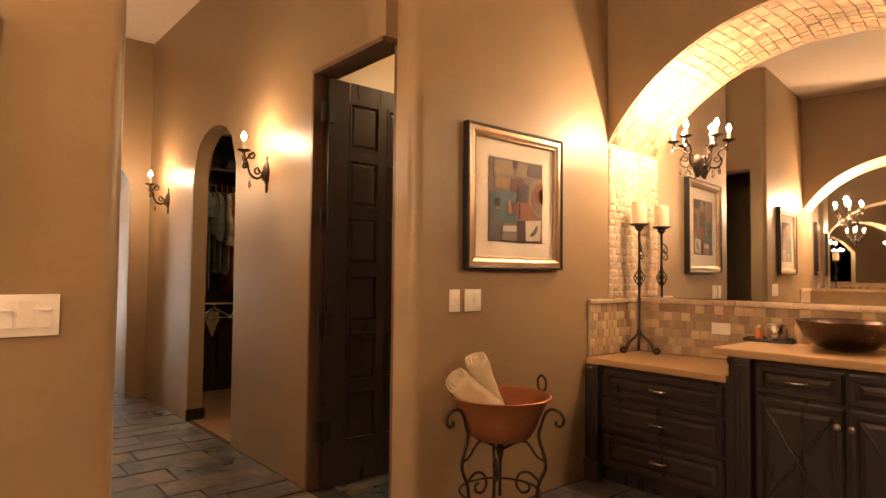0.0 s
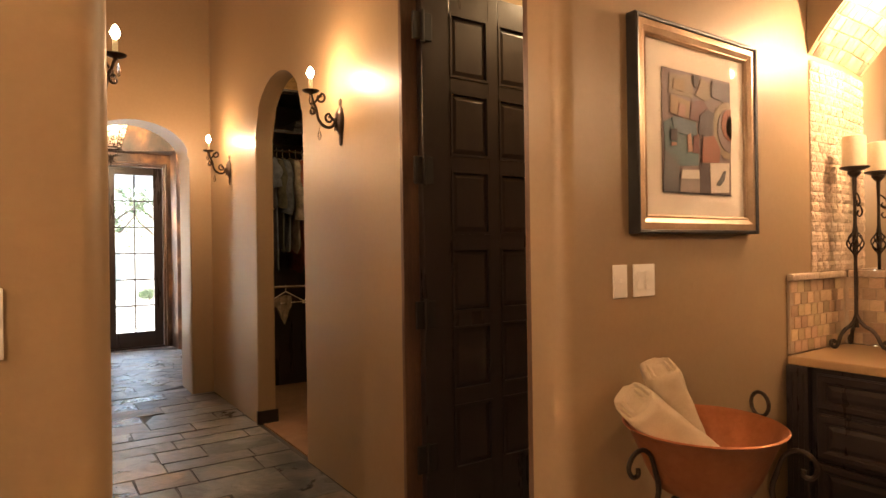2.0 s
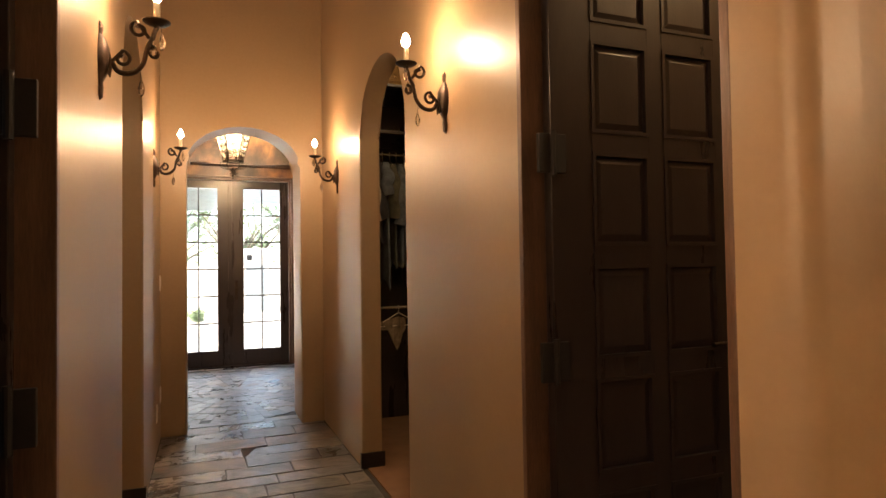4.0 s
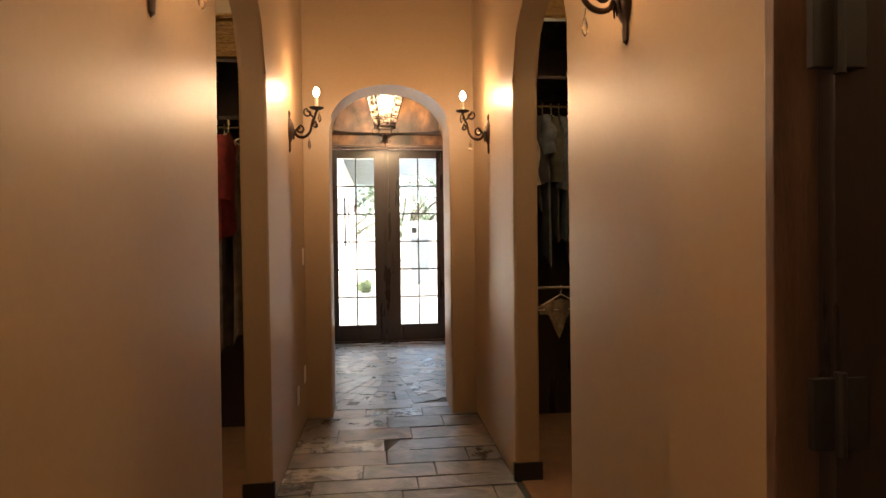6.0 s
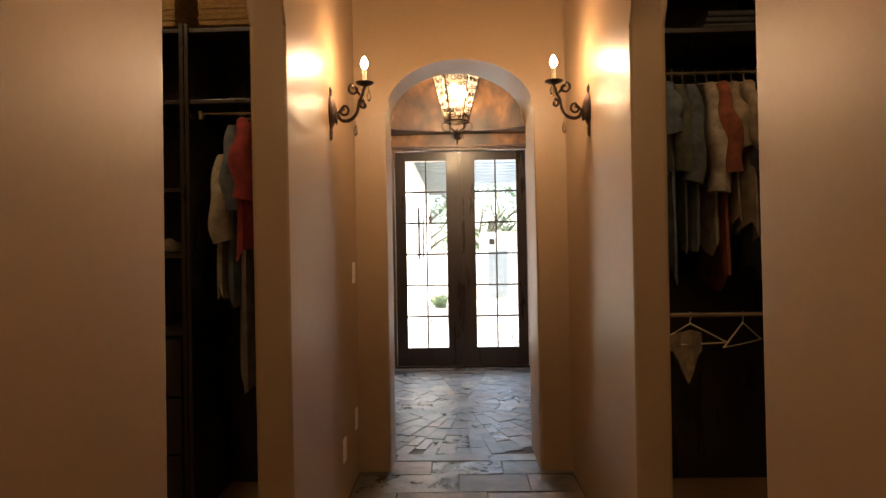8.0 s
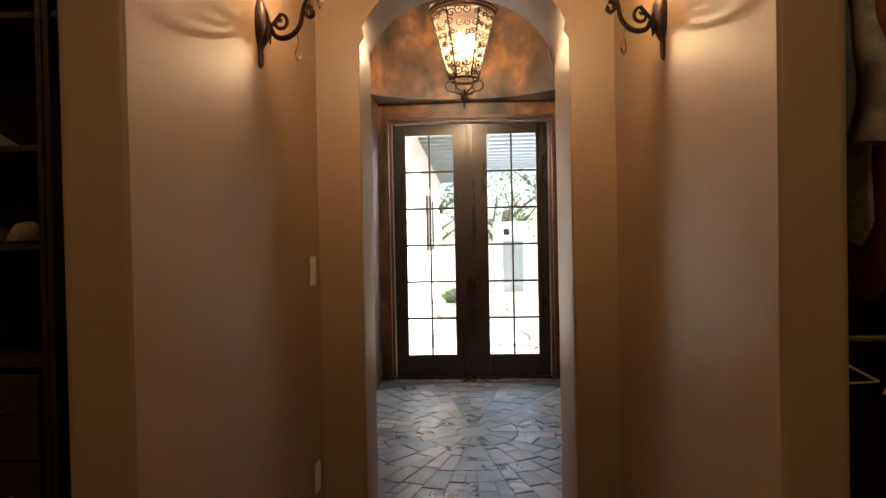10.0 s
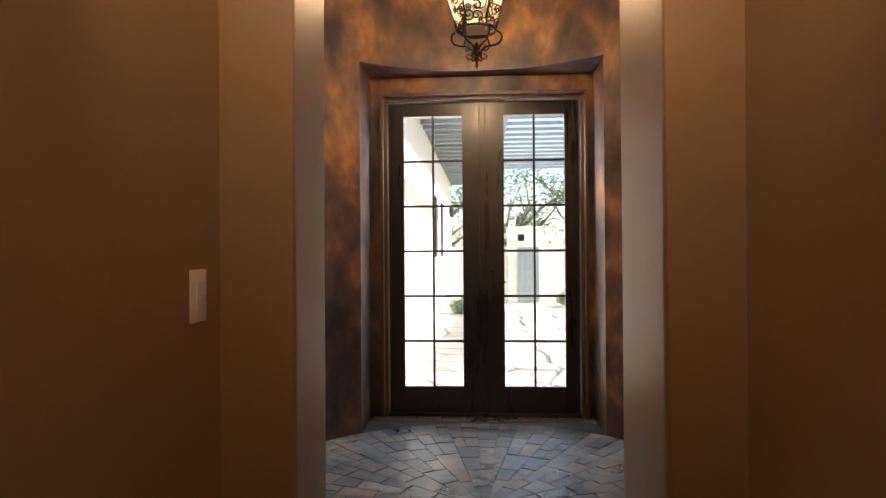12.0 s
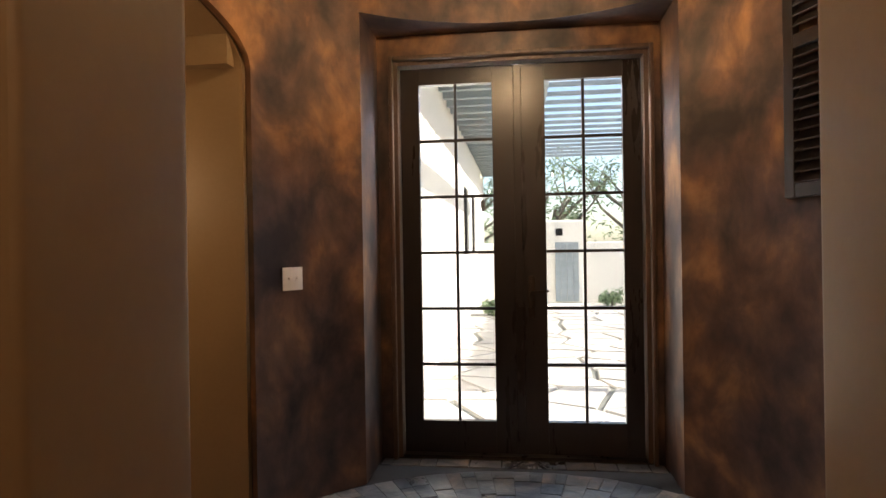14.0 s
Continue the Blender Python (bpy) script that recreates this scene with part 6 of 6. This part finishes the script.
tree(3.0, 23.5, 4.2, 1.5, 1, "leafy green tree behind the garden wall", 0.3)
tree(5.2, 24.5, 4.6, 1.8, 2, "sparsely leaved tree with bare limbs behind the garden wall", 0.16)
tree(8.0, 26.0, 5.0, 2.2, 3, "leafy green tree behind the garden wall", 0.3)
tree(0.3, 27.0, 4.5, 2.0, 4, "leafy green tree behind the garden wall", 0.3)
for i, (x, y, s) in enumerate(((4.5, 18.9, 0.42), (3.9, 19.4, 0.3), (5.1, 19.6, 0.5), (1.5, 17.9, 0.25))):
    th = thing("shrub", "rounded green shrub growing at the foot of the wall", "shrub", pose(x, y, -0.042), "shrubs")
    bm = bmesh.new()
    r = random.Random(30 + i)
    for _ in range(9):
        leaf_clump(bm, (r.uniform(-.5, .5) * s, r.uniform(-.5, .5) * s, s * r.uniform(0.4, 1.1)), s * 0.5, 80, r, 0.045)
    part("crown", bm, LEAFM, th)
    part("stem", tube(bmesh.new(), [(0, 0, 0), (0.02, 0, s * 0.6)], [0.03, 0.015], 6), BARK, th)

# ---- floor stones ----
def slate():
    m, nt, p = mat("cleft_slate", 0.35)
    v = coords(nt)
    info = nt.nodes.new("ShaderNodeObjectInfo")
    geo = nt.nodes.new("ShaderNodeNewGeometry")
    add = nt.nodes.new("ShaderNodeMath")
    link(nt, info.outputs["Random"], add.inputs[0])
    link(nt, geo.outputs["Random Per Island"], add.inputs[1])
    f = nt.nodes.new("ShaderNodeMath")
    f.operation = "FRACT"
    link(nt, add.outputs[0], f.inputs[0])
    tone = ramp(nt, f.outputs[0], (0.0, (0.075, 0.081, 0.089)), (0.25, (0.115, 0.115, 0.115)), (0.5, (0.155, 0.143, 0.128)), (0.7, (0.09, 0.101, 0.112)), (0.86, (0.15, 0.112, 0.088)), (1.0, (0.22, 0.205, 0.185)))
    a = noise_node(nt, 7, 8, 0.68, v, 0.8)
    b = noise_node(nt, 4.5, 4, 0.55, v, 1.2)
    st = ramp(nt, a.outputs["Fac"], (0.3, (0.62, 0.62, 0.62)), (0.52, (0.95, 0.96, 0.98)), (0.72, (1.5, 1.35, 1.15)))
    mx = nt.nodes.new("ShaderNodeMix")
    mx.data_type, mx.blend_type = "RGBA", "MULTIPLY"
    mx.inputs["Factor"].default_value = 1.0
    link(nt, tone.outputs[0], mx.inputs[6])
    link(nt, st.outputs[0], mx.inputs[7])
    cloud = ramp(nt, b.outputs["Fac"], (0.38, (0.5, 0.52, 0.55)), (0.5, (0.9, 0.9, 0.9)), (0.62, (1.3, 1.2, 1.08)))
    m2 = nt.nodes.new("ShaderNodeMix")
    m2.data_type, m2.blend_type = "RGBA", "MULTIPLY"
    m2.inputs["Factor"].default_value = 1.0
    link(nt, mx.outputs[2], m2.inputs[6])
    link(nt, cloud.outputs[0], m2.inputs[7])
    link(nt, m2.outputs[2], p.inputs["Base Color"])
    mr = nt.nodes.new("ShaderNodeMapRange")
    link(nt, a.outputs["Fac"], mr.inputs[0])
    mr.inputs[3].default_value, mr.inputs[4].default_value = 0.14, 0.40
    ro = nt.nodes.new("ShaderNodeMath")
    ro.operation = "MULTIPLY"
    link(nt, f.outputs[0], ro.inputs[0])
    ro.inputs[1].default_value = 7.13
    rf = nt.nodes.new("ShaderNodeMath")
    rf.operation = "FRACT"
    link(nt, ro.outputs[0], rf.inputs[0])
    rm = nt.nodes.new("ShaderNodeMath")
    rm.operation = "MULTIPLY_ADD"
    link(nt, rf.outputs[0], rm.inputs[0])
    rm.inputs[1].default_value = 0.15
    link(nt, mr.outputs[0], rm.inputs[2])
    link(nt, rm.outputs[0], p.inputs["Roughness"])
    sp_ = nt.nodes.new("ShaderNodeMapRange")
    link(nt, rf.outputs[0], sp_.inputs[0])
    sp_.inputs[3].default_value, sp_.inputs[4].default_value = 0.7, 0.4
    link(nt, sp_.outputs[0], p.inputs["Specular IOR Level"])
    s2 = nt.nodes.new("ShaderNodeMath")
    s2.operation = "MULTIPLY_ADD"
    link(nt, a.outputs["Fac"], s2.inputs[0])
    s2.inputs[1].default_value = 0.5
    link(nt, b.outputs["Fac"], s2.inputs[2])
    bumped(nt, p, s2.outputs[0], 0.55, 0.016)
    return m


SLATE = slate()
floor_ob = bpy.data.objects["floor"]
flr = random.Random(8)


def floor_stone(bm, q, h=0.0):
    cx, cy = sum(p[0] for p in q) / len(q), sum(p[1] for p in q) / len(q)
    g = 0.004
    lo = [bm.verts.new((x, y, -0.0058)) for x, y in q]
    rr = flr.uniform(-0.0018, 0.0012) + h
    tx, ty = flr.uniform(-.008, .008), flr.uniform(-.008, .008)
    hi = []
    for x, y in q:
        d = Vector((cx - x, cy - y))
        d = d.normalized() * min(0.0018, d.length * 0.2)
        hi.append(bm.verts.new((x + d.x, y + d.y, rr + tx * (x - cx) * 2 + ty * (y - cy) * 2)))
    for a in range(len(q)):
        bm.faces.new((lo[a], lo[(a + 1) % len(q)], hi[(a + 1) % len(q)], hi[a]))
    bm.faces.new(hi)
    return bm


def rect_rows(x0, x1, y0, y1, wmin, wmax, hmin, hmax, single):
    y = y0
    while y < y1 - 0.02:
        h = min(flr.uniform(hmin, hmax), y1 - y)
        if y1 - y - h < hmin * 0.5:
            h = y1 - y
        x = x0
        first = flr.uniform(wmin * 0.6, wmax)
        while x < x1 - 0.01:
            w = first if x == x0 else flr.uniform(wmin, wmax)
            if x1 - x - w < wmin * 0.5:
                w = x1 - x
            j = 0.006
            e = 0.0020
            q = [(x + e, y + e + flr.uniform(0, j)), (x + w * 0.5, y + e + flr.uniform(0, j)), (x + w - e, y + e + flr.uniform(0, j)), (x + w - e - flr.uniform(0, j), y + h - e), (x + w * 0.45, y + h - e - flr.uniform(0, j)), (x + e + flr.uniform(0, j), y + h - e)]
            if single is None:
                part("stone", floor_stone(bmesh.new(), q), SLATE, floor_ob)
            else:
                floor_stone(single, q)
            x += w
        y += h


rect_rows(WL, WR, 2.66, 7.16, 0.26, 0.62, 0.15, 0.31, None)
bm = bmesh.new()
rect_rows(-0.35, 4.75, -1.2, 2.47, 0.3, 0.6, 0.25, 0.42, bm)
rect_rows(1.36, 2.65, 2.47, 2.66, 0.3, 0.5, 0.19, 0.2, bm)
rect_rows(2.73, 4.7, 2.66, 3.74, 0.3, 0.5, 0.25, 0.4, bm)
tagged(part("floor_stones", bm, SLATE), kind="stuff")
# the round pattern in the entry
MC = (1.975, 8.45)
q = [(MC[0] + 0.115 * math.cos(i * 0.5236), MC[1] + 0.115 * math.sin(i * 0.5236)) for i in range(12)]
part("stone", floor_stone(bmesh.new(), q), SLATE, floor_ob)


def wedge(a, b, r0, r1, depth):
    """Stones of one sector, broken at uneven radii; the sector forks where it grows wide."""
    r = r0
    while r < r1 - 0.03:
        if (b - a) * r > 0.125 and depth < 4:
            m_ = a + (b - a) * flr.uniform(0.42, 0.58)
            wedge(a, m_, r, r1, depth + 1)
            wedge(m_, b, r, r1, depth + 1)
            return
        e = min(r + flr.uniform(0.14, 0.28), r1)
        if r1 - e < 0.08:
            e = r1
        g0, g1 = 0.0012 / r, 0.0012 / e
        sk = flr.uniform(-0.008, 0.008)
        q = [(MC[0] + k * math.cos(t), MC[1] + k * math.sin(t)) for k, t in ((r + 0.002, a + g0), (e - 0.003 - sk * 0.3, a + g1), (e - 0.003 + min(sk, 0) * 0.5, b - g1), (r + 0.002, b - g0))]
        mid = MC[1] + (r + e) / 2 * math.sin((a + b) / 2)
        if not (mid < 7.17 and r > 0.9):
            part("stone", floor_stone(bmesh.new(), q), SLATE, floor_ob)
        r = e


SECT = 22
cuts = [(i + flr.uniform(-.2, .2)) * 6.28318 / SECT for i in range(SECT)]
for i in range(SECT):
    a, b = cuts[i], cuts[(i + 1) % SECT] + (6.28318 if i == SECT - 1 else 0)
    wedge(a, b, 0.1145, 1.47, 0)
bm = bmesh.new()
rect_rows(1.13, 2.81, 9.96, 10.09, 0.1, 0.22, 0.12, 0.13, bm)
rect_rows(-0.85, 0.55, 7.85, 9.15, 0.25, 0.5, 0.2, 0.35, bm)
tagged(part("floor_stones", bm, SLATE), kind="stuff")
